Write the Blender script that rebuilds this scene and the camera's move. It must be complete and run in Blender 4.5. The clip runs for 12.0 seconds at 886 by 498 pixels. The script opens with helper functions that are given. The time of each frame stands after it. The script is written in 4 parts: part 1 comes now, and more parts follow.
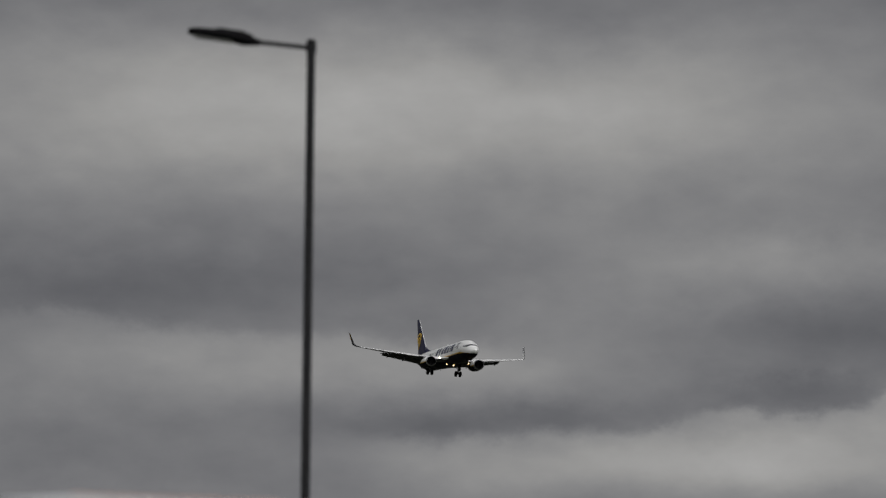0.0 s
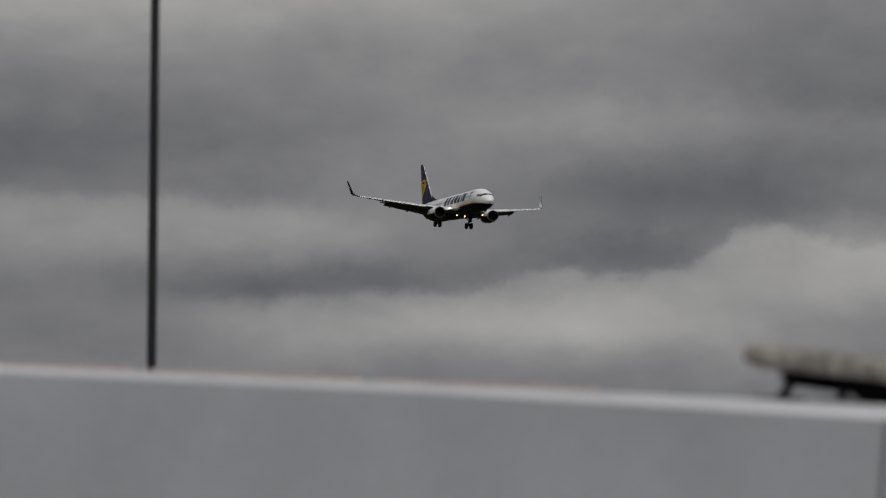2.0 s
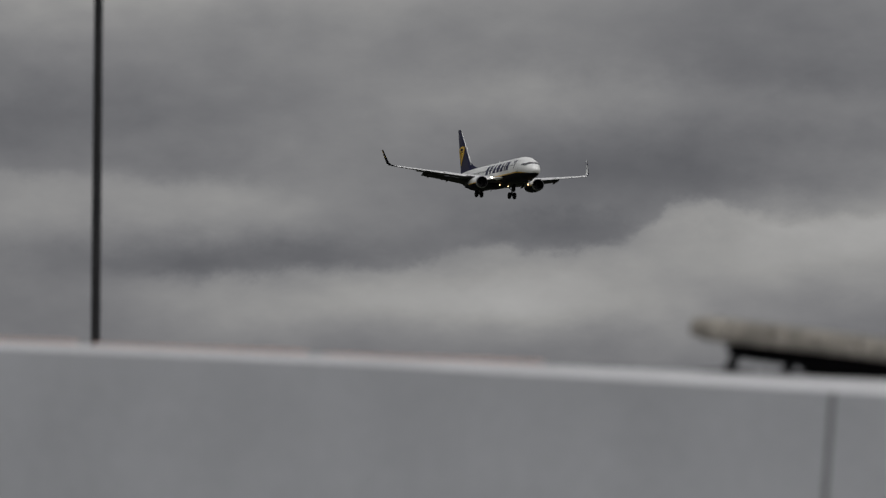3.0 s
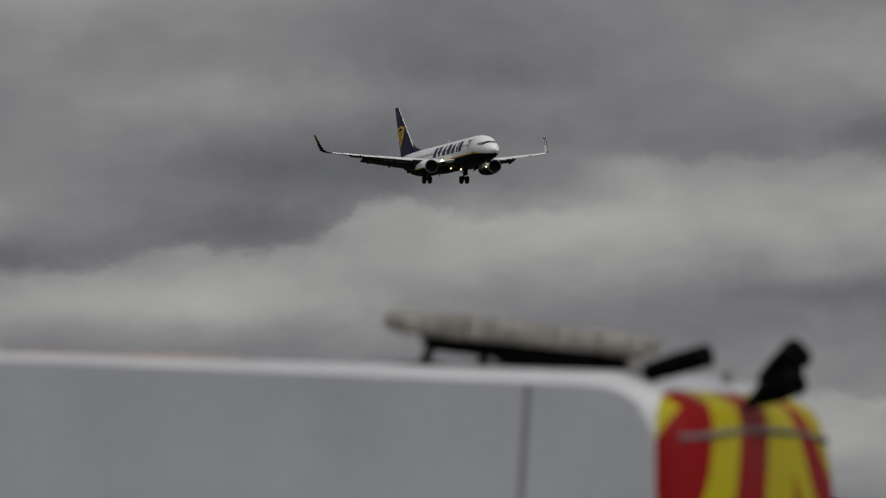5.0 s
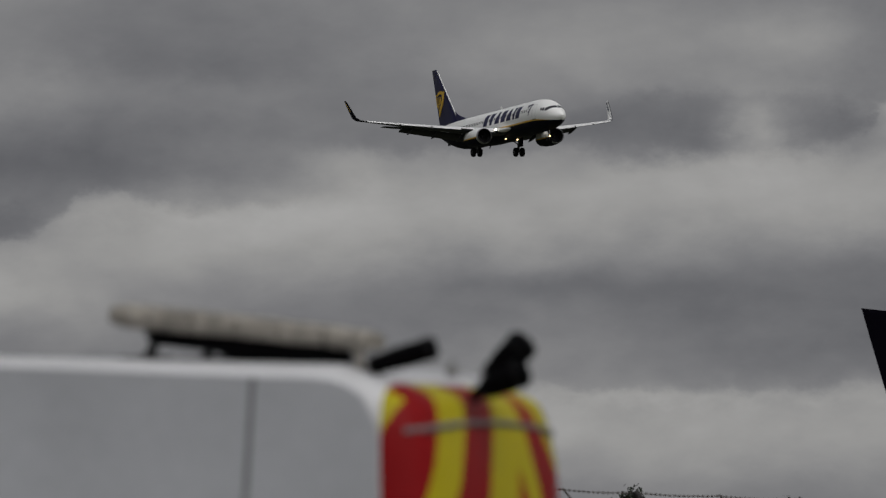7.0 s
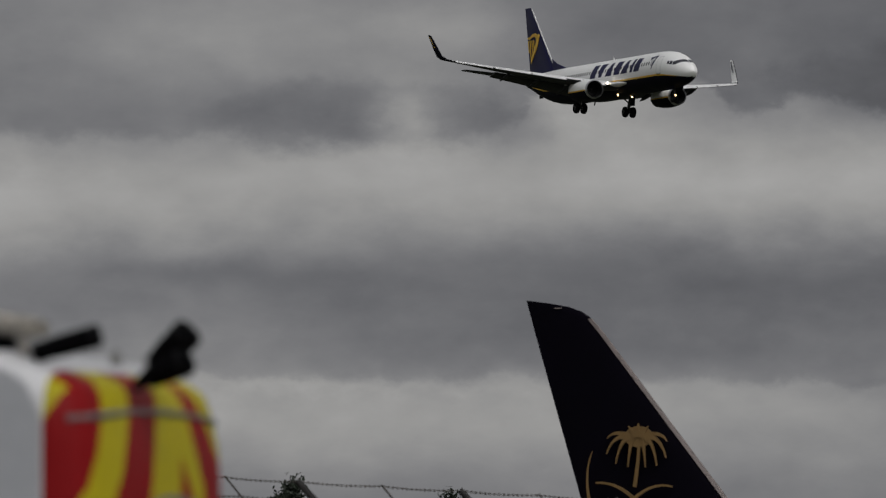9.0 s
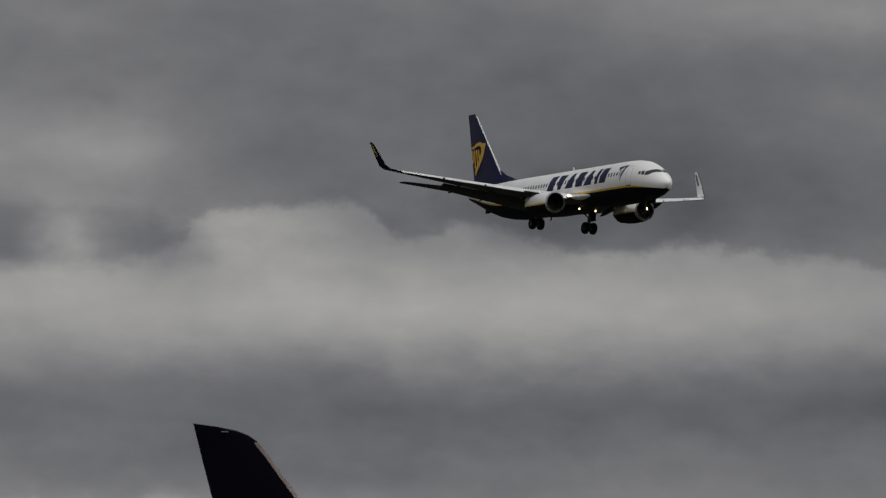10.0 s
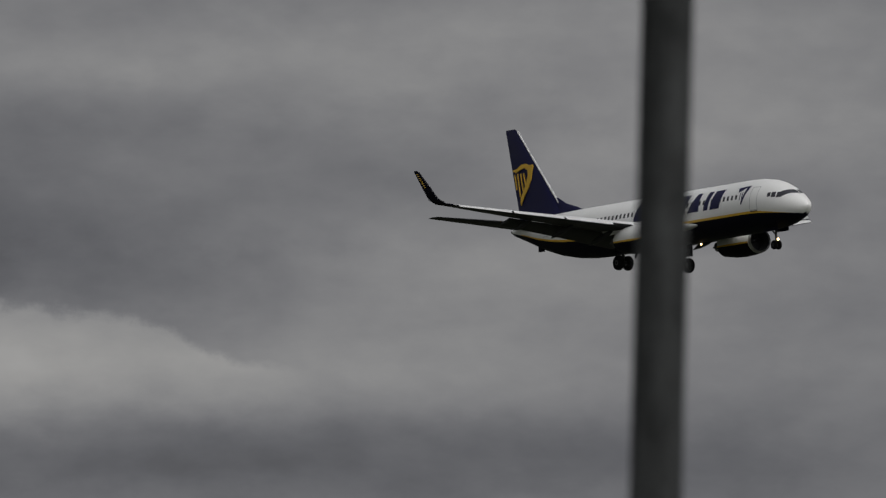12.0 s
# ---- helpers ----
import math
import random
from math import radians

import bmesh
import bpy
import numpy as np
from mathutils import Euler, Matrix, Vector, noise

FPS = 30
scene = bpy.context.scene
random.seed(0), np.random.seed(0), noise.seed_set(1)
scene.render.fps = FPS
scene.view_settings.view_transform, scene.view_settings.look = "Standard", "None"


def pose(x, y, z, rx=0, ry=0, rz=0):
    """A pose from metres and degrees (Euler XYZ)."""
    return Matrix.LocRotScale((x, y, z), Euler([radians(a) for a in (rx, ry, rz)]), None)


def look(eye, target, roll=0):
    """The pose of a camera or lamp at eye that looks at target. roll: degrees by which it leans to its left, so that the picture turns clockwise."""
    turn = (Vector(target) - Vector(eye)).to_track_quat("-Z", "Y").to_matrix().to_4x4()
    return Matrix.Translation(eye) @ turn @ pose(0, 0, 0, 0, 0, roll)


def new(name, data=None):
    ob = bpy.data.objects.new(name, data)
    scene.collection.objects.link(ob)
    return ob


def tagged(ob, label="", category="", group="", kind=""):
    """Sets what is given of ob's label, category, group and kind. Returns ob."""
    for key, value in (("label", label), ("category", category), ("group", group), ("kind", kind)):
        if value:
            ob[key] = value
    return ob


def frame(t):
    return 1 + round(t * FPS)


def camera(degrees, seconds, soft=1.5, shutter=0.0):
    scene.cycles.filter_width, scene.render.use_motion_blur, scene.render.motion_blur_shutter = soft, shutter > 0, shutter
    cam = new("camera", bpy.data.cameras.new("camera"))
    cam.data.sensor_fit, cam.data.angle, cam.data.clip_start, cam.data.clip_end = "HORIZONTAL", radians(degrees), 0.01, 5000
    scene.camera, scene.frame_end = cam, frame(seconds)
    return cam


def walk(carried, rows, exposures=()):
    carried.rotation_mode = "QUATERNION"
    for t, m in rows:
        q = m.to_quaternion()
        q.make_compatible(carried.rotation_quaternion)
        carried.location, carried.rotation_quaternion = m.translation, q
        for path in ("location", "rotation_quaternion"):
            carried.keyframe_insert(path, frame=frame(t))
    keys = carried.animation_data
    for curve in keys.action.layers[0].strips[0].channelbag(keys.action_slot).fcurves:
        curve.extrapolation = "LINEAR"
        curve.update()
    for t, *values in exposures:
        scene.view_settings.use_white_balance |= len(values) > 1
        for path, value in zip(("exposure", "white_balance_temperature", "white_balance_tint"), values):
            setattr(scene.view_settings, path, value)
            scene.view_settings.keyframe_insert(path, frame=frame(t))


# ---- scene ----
cam = camera(6.923, 12.0, soft=1.3)
cam.data.dof.use_dof = True
cam.data.dof.focus_distance = 750.0
cam.data.dof.aperture_fstop = 5.0


def aim(x, z, azimuth, elevation, lean):
    """The hand-held camera at its spot on the bank: azimuth clockwise from +y."""
    return pose(x, 0, z, 90 + elevation, 0, -azimuth) @ pose(0, 0, 0, 0, 0, -lean)


VIEW = (
    (0, 0.011, 1.700, -7.000, 3.780, -0.70),
    (0.5, -0.009, 1.700, -6.530, 3.711, 0.12),
    (1, -0.026, 1.700, -6.365, 2.886, 0.24),
    (1.5, -0.045, 1.722, -6.074, 2.719, -0.18),
    (2, -0.038, 1.720, -5.740, 2.707, -0.48),
    (2.5, -0.047, 1.711, -5.434, 2.664, -0.46),
    (3, -0.054, 1.706, -5.286, 2.524, -0.41),
    (3.5, -0.045, 1.698, -4.240, 2.362, 0.07),
    (3.7, -0.045, 1.698, -3.850, 2.245, 0.40),
    (5.3, 0.016, 1.685, -2.887, 2.548, 0.50),
    (5.5, 0.016, 1.685, -2.745, 2.551, 0.63),
    (6, 0.049, 1.684, -1.851, 2.338, 1.26),
    (6.4, 0.051, 1.684, -1.366, 2.380, 0.76),
    (6.5, 0.052, 1.684, -1.269, 2.432, 0.63),
    (6.7, 0.052, 1.684, -1.033, 2.436, 0.90),
    (8.3, 0.031, 1.695, 0.043, 2.486, 0.01),
    (8.5, 0.031, 1.695, 0.221, 2.317, 0.01),
    (9, 0.052, 1.697, 1.688, 2.327, 0.01),
    (9.5, 0.055, 1.701, 3.023, 2.858, 0.33),
    (10, 0.020, 1.698, 4.281, 3.318, -0.88),
    (10.5, -0.002, 1.698, 5.719, 3.445, -1.04),
    (11, 0.000, 1.700, 7.052, 3.735, -0.10),
    (11.5, -0.021, 1.700, 8.120, 3.835, -0.62),
    (12, 0.021, 1.700, 9.782, 3.852, -1.06),
)
walk(cam, [(t, aim(x, z, a, e, r)) for t, x, z, a, e, r in VIEW])

# the landing jet: seconds, place, bank, pitch, turn
FLIGHT = (
    (0, -163.94, 1387.97, 75.51, -2.78, -2.82, -65.60),
    (0.5, -152.20, 1352.03, 74.14, -2.92, -2.58, -65.60),
    (1, -140.46, 1316.09, 72.76, -2.13, -2.40, -65.60),
    (1.5, -128.72, 1280.16, 71.38, -2.36, -2.24, -65.60),
    (2, -116.98, 1244.22, 70.00, -2.44, -2.28, -65.60),
    (2.5, -105.24, 1208.28, 68.62, -1.48, -1.84, -65.60),
    (3, -93.50, 1172.34, 67.25, -1.46, -1.85, -65.60),
    (3.5, -81.75, 1136.40, 65.87, -1.06, -1.76, -65.60),
    (5.5, -34.79, 992.65, 60.36, 0.81, -2.33, -65.60),
    (6, -23.05, 956.71, 58.98, 0.55, -2.31, -65.60),
    (6.5, -11.31, 920.77, 57.60, 0.96, -2.63, -65.60),
    (8.5, 35.66, 777.02, 52.09, -1.83, -1.30, -65.60),
    (9, 47.40, 741.08, 50.71, -2.54, -1.08, -65.60),
    (9.5, 59.14, 705.14, 49.34, -2.68, -1.11, -65.60),
    (10, 70.88, 669.20, 47.96, -1.92, -1.69, -65.60),
    (10.5, 82.62, 633.27, 46.58, -0.53, -2.02, -65.60),
    (11, 94.36, 597.33, 45.20, 0.48, -1.91, -65.60),
    (11.5, 106.10, 561.39, 43.83, 1.37, -2.41, -65.60),
    (12, 117.84, 525.45, 42.45, 1.13, -2.80, -65.60),
)

# ---- light ----
world = bpy.data.worlds.new("overcast_sky")
scene.world = world
world.use_nodes = True
wn, wl = world.node_tree.nodes, world.node_tree.links
wn.clear()
sky = wn.new("ShaderNodeTexSky")
sky.sky_type, sky.sun_disc = "NISHITA", False
sky.sun_elevation, sky.sun_rotation = radians(48), radians(150)
sky.air_density, sky.dust_density = 2.0, 4.0
grey = wn.new("ShaderNodeHueSaturation")
grey.inputs["Saturation"].default_value = 0.12
wl.new(sky.outputs[0], grey.inputs["Color"])
back = wn.new("ShaderNodeBackground")
back.inputs["Strength"].default_value = 0.082
wl.new(grey.outputs[0], back.inputs["Color"])
wl.new(back.outputs[0], wn.new("ShaderNodeOutputWorld").inputs["Surface"])

sun_data = bpy.data.lights.new("sun", "SUN")
sun_data.energy, sun_data.angle, sun_data.color = 0.6, radians(30), (1.0, 0.98, 0.95)
sun = new("sun", sun_data)
sun.matrix_world = look((0, 0, 0), (-0.33, 0.58, -0.74))

# ---- materials ----
def paint(name, color, rough=0.5, metal=0.0, vary=0.12, scale=1.5, fine=40.0, bump=0.0, coat=0.0, streak=1.0, shine=0.5):
    """A painted or bare surface with broad and fine variation of tone and gloss."""
    m = bpy.data.materials.new(name)
    m.use_nodes = True
    n, l = m.node_tree.nodes, m.node_tree.links
    b = n["Principled BSDF"]
    at = n.new("ShaderNodeTexCoord")
    mp = n.new("ShaderNodeMapping")
    mp.inputs["Scale"].default_value = (1, 1, streak)
    l.new(at.outputs["Object"], mp.inputs["Vector"])
    big, small = n.new("ShaderNodeTexNoise"), n.new("ShaderNodeTexNoise")
    big.inputs["Scale"].default_value, small.inputs["Scale"].default_value = scale, fine
    big.inputs["Detail"].default_value = small.inputs["Detail"].default_value = 5
    for t in (big, small):
        l.new(mp.outputs[0], t.inputs["Vector"])
    both = n.new("ShaderNodeMath")
    both.operation = "MULTIPLY_ADD"
    both.inputs[1].default_value = 0.4
    l.new(small.outputs[0], both.inputs[0])
    l.new(big.outputs[0], both.inputs[2])
    ramp = n.new("ShaderNodeMapRange")
    ramp.inputs["From Min"].default_value, ramp.inputs["From Max"].default_value = 0.4, 1.0
    ramp.inputs["To Min"].default_value, ramp.inputs["To Max"].default_value = 1 - vary, 1 + vary
    l.new(both.outputs[0], ramp.inputs["Value"])
    mix = n.new("ShaderNodeVectorMath")
    mix.operation = "SCALE"
    mix.inputs[0].default_value = color
    l.new(ramp.outputs[0], mix.inputs["Scale"])
    l.new(mix.outputs[0], b.inputs["Base Color"])
    rg = n.new("ShaderNodeMapRange")
    rg.inputs["To Min"].default_value, rg.inputs["To Max"].default_value = max(0.03, rough - 0.08), min(1, rough + 0.12)
    l.new(big.outputs[0], rg.inputs["Value"])
    l.new(rg.outputs[0], b.inputs["Roughness"])
    b.inputs["Metallic"].default_value = metal
    b.inputs["Coat Weight"].default_value = coat
    b.inputs["Specular IOR Level"].default_value = shine
    if bump:
        bp = n.new("ShaderNodeBump")
        bp.inputs["Strength"].default_value = bump
        bp.inputs["Distance"].default_value = 0.02
        l.new(small.outputs[0], bp.inputs["Height"])
        l.new(bp.outputs[0], b.inputs["Normal"])
    return m


def glow(name, color, strength):
    m = bpy.data.materials.new(name)
    m.use_nodes = True
    b = m.node_tree.nodes["Principled BSDF"]
    b.inputs["Base Color"].default_value = (*color, 1)
    b.inputs["Emission Color"].default_value = (*color, 1)
    b.inputs["Emission Strength"].default_value = strength
    return m


WHITE = paint("white_aircraft_paint", (0.80, 0.80, 0.80), 0.32, vary=0.05, scale=0.5, fine=6, coat=0.2)
NAVY = paint("navy_aircraft_paint", (0.009, 0.009, 0.052), 0.45, vary=0.15, scale=0.6, fine=8, shine=0.15)
BELLY = paint("dark_navy_belly_paint", (0.004, 0.004, 0.010), 0.6, vary=0.2, scale=0.6, fine=8, shine=0.06)
YELLOW = paint("golden_yellow_paint", (0.72, 0.43, 0.03), 0.45, vary=0.08)
# mid-grey wing paint taken near black: the shade underneath is in the colour
WING_SHADE_GREY = paint("shade_darkened_grey_wing_paint", (0.030, 0.030, 0.033), 0.55, vary=0.25, scale=0.5, fine=5, shine=0.12)
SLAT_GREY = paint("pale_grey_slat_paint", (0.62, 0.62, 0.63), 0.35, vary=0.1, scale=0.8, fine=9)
ALUMINIUM = paint("bare_aluminium", (0.40, 0.40, 0.42), 0.35, metal=1.0, vary=0.1, scale=2)
DARK_METAL = paint("dark_gear_metal", (0.028, 0.028, 0.030), 0.5, metal=0.3, vary=0.25, scale=4)
RUBBER = paint("black_tyre_rubber", (0.006, 0.006, 0.007), 0.9, vary=0.2, scale=5, shine=0.1)
DUCT = paint("dark_engine_duct", (0.007, 0.007, 0.008), 0.6, vary=0.2, scale=3, shine=0.2)
PANE_DARK = paint("dark_cabin_glass", (0.05, 0.05, 0.06), 0.1, vary=0.1)
COCKPIT = paint("grey_cockpit_glass", (0.035, 0.035, 0.045), 0.08, vary=0.15, shine=0.7)
SEAM_GREY = paint("grey_door_outline", (0.36, 0.36, 0.38), 0.5, vary=0.1)
LANDING = glow("landing_light_glow", (1.0, 0.88, 0.66), 14.0)
LANDING_DIM = glow("warm_lamp_glow", (1.0, 0.66, 0.30), 6.0)
FIN_BLACK = paint("black_fin_paint", (0.0028, 0.0022, 0.005), 0.7, vary=0.2, scale=0.5, fine=5, shine=0.03)
# pale tone paints the highlight on the fin's rounded front; also the tip fitting
FIN_EDGE = paint("highlight_pale_fin_edge", (0.17, 0.14, 0.135), 0.5, vary=0.2, scale=1.2)
GOLD = paint("dull_gold_emblem_paint", (0.17, 0.105, 0.042), 0.55, vary=0.12, scale=2, shine=0.2)
POLE_DARK = paint("dark_painted_steel_column", (0.018, 0.018, 0.020), 0.7, vary=0.5, scale=2.2, fine=30, bump=0.25, streak=0.35, shine=0.2)
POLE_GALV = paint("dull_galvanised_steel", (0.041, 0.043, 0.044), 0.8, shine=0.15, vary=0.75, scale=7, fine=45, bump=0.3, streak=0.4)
LANTERN = paint("black_lantern_casting", (0.008, 0.008, 0.009), 0.7, vary=0.25, scale=6, shine=0.05)
LENS = paint("dull_lantern_lens", (0.20, 0.20, 0.20), 0.25, vary=0.1)
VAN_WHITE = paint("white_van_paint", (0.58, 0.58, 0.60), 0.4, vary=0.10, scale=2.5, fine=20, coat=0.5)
# white flank painted grey for its shade; broad noise stands in for reflections
VAN_SIDE = paint("shade_greyed_white_van_side", (0.42, 0.43, 0.465), 0.3, vary=0.13, scale=1.3, fine=14, coat=0.6)
RED_TAPE = paint("faded_red_roof_tape", (0.50, 0.36, 0.33), 0.6, vary=0.25, scale=3)
GUNMETAL = paint("dark_gap_rubber", (0.17, 0.17, 0.175), 0.7, vary=0.2)
BAR_LENS = paint("weathered_beige_plastic_lens", (0.24, 0.22, 0.195), 0.55, vary=0.7, scale=9, fine=40)
BLACK_PLASTIC = paint("black_plastic", (0.0022, 0.0022, 0.0026), 0.8, vary=0.2, scale=8, shine=0.02)
REFLECT_GREY = paint("grey_reflective_strip", (0.13, 0.13, 0.135), 0.5, vary=0.2, scale=6)
WOOD_POST = paint("dark_weathered_timber_post", (0.022, 0.021, 0.021), 0.9, vary=0.35, scale=6, bump=0.4)
WIRE = paint("rusty_dark_fence_wire", (0.06, 0.05, 0.045), 0.7, metal=0.3, vary=0.3, scale=9)
BARK = paint("dark_bark", (0.06, 0.048, 0.04), 0.9, vary=0.3, scale=5, bump=0.5)
LEAF = paint("dark_green_leaves", (0.020, 0.028, 0.018), 0.7, vary=0.5, scale=1.5)
GRASS = paint("rough_grass", (0.040, 0.046, 0.026), 0.95, vary=0.4, scale=0.08, fine=3)


def chevron_paint():
    """Red and yellow chevrons that meet on the middle of the rear doors."""
    m = paint("red_and_yellow_chevron_film", (1, 1, 1), 0.5, vary=0.08, scale=5, shine=0.12)
    n, l = m.node_tree.nodes, m.node_tree.links
    b = n["Principled BSDF"]
    tone = b.inputs["Base Color"].links[0].from_socket
    at = n.new("ShaderNodeTexCoord")
    xyz = n.new("ShaderNodeSeparateXYZ")
    l.new(at.outputs["Object"], xyz.inputs[0])

    def calc(op, a, c=None):
        k = n.new("ShaderNodeMath")
        k.operation = op
        for i, v in enumerate((a, c)):
            if v is None:
                continue
            if isinstance(v, (int, float)):
                k.inputs[i].default_value = v
            else:
                l.new(v, k.inputs[i])
        return k.outputs[0]

    def rise(base, slope):
        """A border across the doors: its breadth at the height 2.32, and how it leans."""
        return calc("ADD", calc("MULTIPLY", calc("SUBTRACT", xyz.outputs["Z"], 2.32), slope), base)

    def between(low, high):
        return calc("MULTIPLY", calc("GREATER_THAN", xyz.outputs["Y"], low), calc("LESS_THAN", xyz.outputs["Y"], high))

    corner = calc("MAXIMUM", calc("LESS_THAN", xyz.outputs["X"], rise(-0.045, -0.6)), calc("LESS_THAN", xyz.outputs["Y"], -0.11))
    red = calc("MULTIPLY", corner, calc("GREATER_THAN", xyz.outputs["Y"], rise(-0.28, -0.5)))
    red = calc("MAXIMUM", red, between(rise(-0.96, -0.68), rise(-0.62, -0.75)))
    red = calc("MAXIMUM", red, between(rise(-1.47, 0.82), rise(-1.30, 0.27)))
    peak = calc("MULTIPLY", calc("SUBTRACT", 2.08, xyz.outputs["Z"]), 0.45)
    red = calc("MAXIMUM", red, calc("LESS_THAN", calc("ABSOLUTE", calc("ADD", xyz.outputs["Y"], 1.15)), peak))
    band = calc("SUBTRACT", 1.0, red)
    mix = n.new("ShaderNodeMix")
    mix.data_type = "RGBA"
    mix.inputs["A"].default_value = (0.21, 0.003, 0.005, 1)
    mix.inputs["B"].default_value = (0.38, 0.32, 0.010, 1)
    l.new(band, mix.inputs["Factor"])
    mul = n.new("ShaderNodeVectorMath")
    mul.operation = "MULTIPLY"
    l.new(mix.outputs["Result"], mul.inputs[0])
    l.new(tone, mul.inputs[1])
    l.new(mul.outputs[0], b.inputs["Base Color"])
    return m


CHEVRON = chevron_paint()

# soft cloud masses: azimuth, height, breadth, depth (degrees), lightness
SOFT_WEST = (
    (-10.33, 2.86, 1.46, 0.24, 2.0),
    (-9.79, 4.86, 1.46, 0.49, 22.2),
    (-9.55, 3.62, 2.30, 0.31, -6.3),
    (-7.81, 2.87, 1.46, 0.20, 14.0),
    (-7.80, 5.72, 3.98, 0.20, -9.0),
    (-7.76, 2.43, 1.15, 0.15, -3.5),
    (-6.93, 2.44, 1.33, 0.12, -12.1),
    (-6.91, 4.90, 1.99, 0.42, 38.4),
    (-5.87, 3.01, 1.33, 0.27, 9.3),
    (-5.38, 2.10, 1.86, 0.20, 7.2),
    (-5.17, 3.65, 1.33, 0.35, 13.2),
    (-5.14, 2.31, 1.33, 0.18, 16.6),
    (-5.14, 3.07, 1.46, 0.24, -5.4),
    (-4.89, 2.13, 1.46, 0.20, 17.2),
    (-4.23, 3.11, 1.02, 0.49, -17.0),
)
SOFT_MID = (
    (-2.49, 2.64, 1.46, 0.24, 29.2),
    (-2.12, 3.86, 1.33, 0.40, -7.9),
    (-1.14, 3.73, 1.99, 0.27, -5.5),
    (-0.70, 4.11, 1.77, 0.35, 7.3),
    (-0.47, 3.52, 1.68, 0.33, 4.9),
    (-0.36, 3.01, 1.02, 0.20, -2.0),
    (-0.06, 2.17, 1.15, 0.12, -8.3),
    (0.02, 4.00, 1.33, 0.31, 14.7),
    (0.20, 1.59, 1.33, 0.18, 8.4),
    (1.30, 2.86, 2.12, 0.27, 25.7),
    (1.30, 0.98, 3.54, 0.27, 29.7),
    (1.52, 2.11, 3.09, 0.13, 0.8),
    (1.67, 3.33, 0.15, 0.12, 12.3),
    (1.96, 1.58, 3.54, 0.22, -6.5),
    (2.18, 3.44, 0.57, 0.24, 13.9),
)
SOFT_EAST = (
    (2.42, 2.58, 1.33, 0.27, 1.8),
    (4.62, 3.87, 1.15, 0.40, -1.9),
    (5.00, 2.86, 1.86, 0.38, 29.6),
    (5.68, 2.10, 3.98, 0.24, -24.0),
    (6.29, 5.00, 2.65, 0.31, -19.3),
    (6.75, 3.95, 2.21, 0.40, -15.6),
    (7.27, 3.05, 1.02, 0.27, 1.4),
    (7.43, 2.94, 1.33, 0.31, 2.0),
    (8.24, 5.14, 2.12, 0.27, 27.3),
    (8.26, 4.08, 1.68, 0.29, -0.1),
    (9.68, 2.81, 1.33, 0.40, 12.1),
    (9.85, 2.30, 3.98, 0.27, -15.6),
    (9.90, 5.02, 1.10, 0.40, -7.2),
    (10.71, 3.73, 1.41, 0.27, 16.7),
    (11.12, 5.55, 1.77, 0.27, 13.9),
    (12.68, 4.83, 1.02, 0.27, 14.5),
)
EDGED = (
    (1.25, 3.40, 1.15, 0.24, -8.0),
    (5.68, 3.60, 1.15, 0.31, -6.0),
    (-4.61, 2.69, 0.62, 0.15, -3.1),
    (-1.56, 2.61, 2.56, 0.42, 3.9),
    (2.27, 3.41, 0.49, 0.35, -2.6),
    (6.53, 4.03, 4.20, 0.73, -3.6),
    (8.04, 4.23, 1.59, 0.46, 3.2),
)
# smaller strata and wisps
WISPS_WEST = (
    (-10.50, 2.20, 0.53, 0.18, -7.0),
    (-10.21, 3.46, 1.10, 0.15, -6.0),
    (-9.76, 2.87, 0.88, 0.22, 4.0),
    (-9.05, 2.13, 1.10, 0.18, -4.0),
    (-8.09, 3.54, 1.10, 0.11, -6.0),
    (-7.86, 3.44, 0.88, 0.13, 4.0),
    (-7.19, 2.46, 1.10, 0.08, -6.0),
    (-6.97, 2.76, 0.88, 0.11, 6.0),
    (-6.53, 2.14, 1.10, 0.13, 3.0),
    (-5.33, 2.92, 0.79, 0.13, -4.0),
    (-4.98, 3.02, 0.66, 0.13, 6.0),
    (-4.89, 2.61, 0.53, 0.10, -4.0),
    (-4.78, 3.43, 1.32, 0.18, 7.0),
    (-4.77, 3.70, 0.66, 0.13, 7.0),
    (-4.69, 3.81, 0.88, 0.15, 7.0),
    (-4.57, 2.68, 0.44, 0.08, -5.0),
    (-4.54, 2.66, 0.66, 0.11, -3.0),
)
WISPS_MIDWEST = (
    (-4.54, 3.17, 0.88, 0.11, -2.0),
    (-4.53, 2.00, 1.32, 0.11, 5.0),
    (-4.25, 3.23, 1.10, 0.15, -3.0),
    (-3.50, 2.78, 0.22, 0.10, 7.0),
    (-3.45, 3.78, 0.88, 0.18, 5.0),
    (-3.35, 2.60, 0.40, 0.20, 4.0),
    (-3.22, 4.01, 0.53, 0.26, -5.0),
    (-2.73, 2.98, 0.53, 0.10, -6.0),
    (-2.57, 2.85, 0.66, 0.11, 5.0),
    (-2.47, 3.66, 0.88, 0.12, 9.0),
    (-2.29, 3.77, 0.66, 0.22, -5.0),
    (-1.81, 3.96, 1.10, 0.11, -3.0),
    (-1.67, 3.16, 0.31, 0.12, 8.0),
    (-1.46, 3.07, 0.35, 0.13, 7.0),
    (-0.50, 2.00, 0.88, 0.09, 5.0),
    (-0.08, 3.91, 1.10, 0.18, 5.0),
    (0.02, 1.44, 0.88, 0.26, 7.0),
)
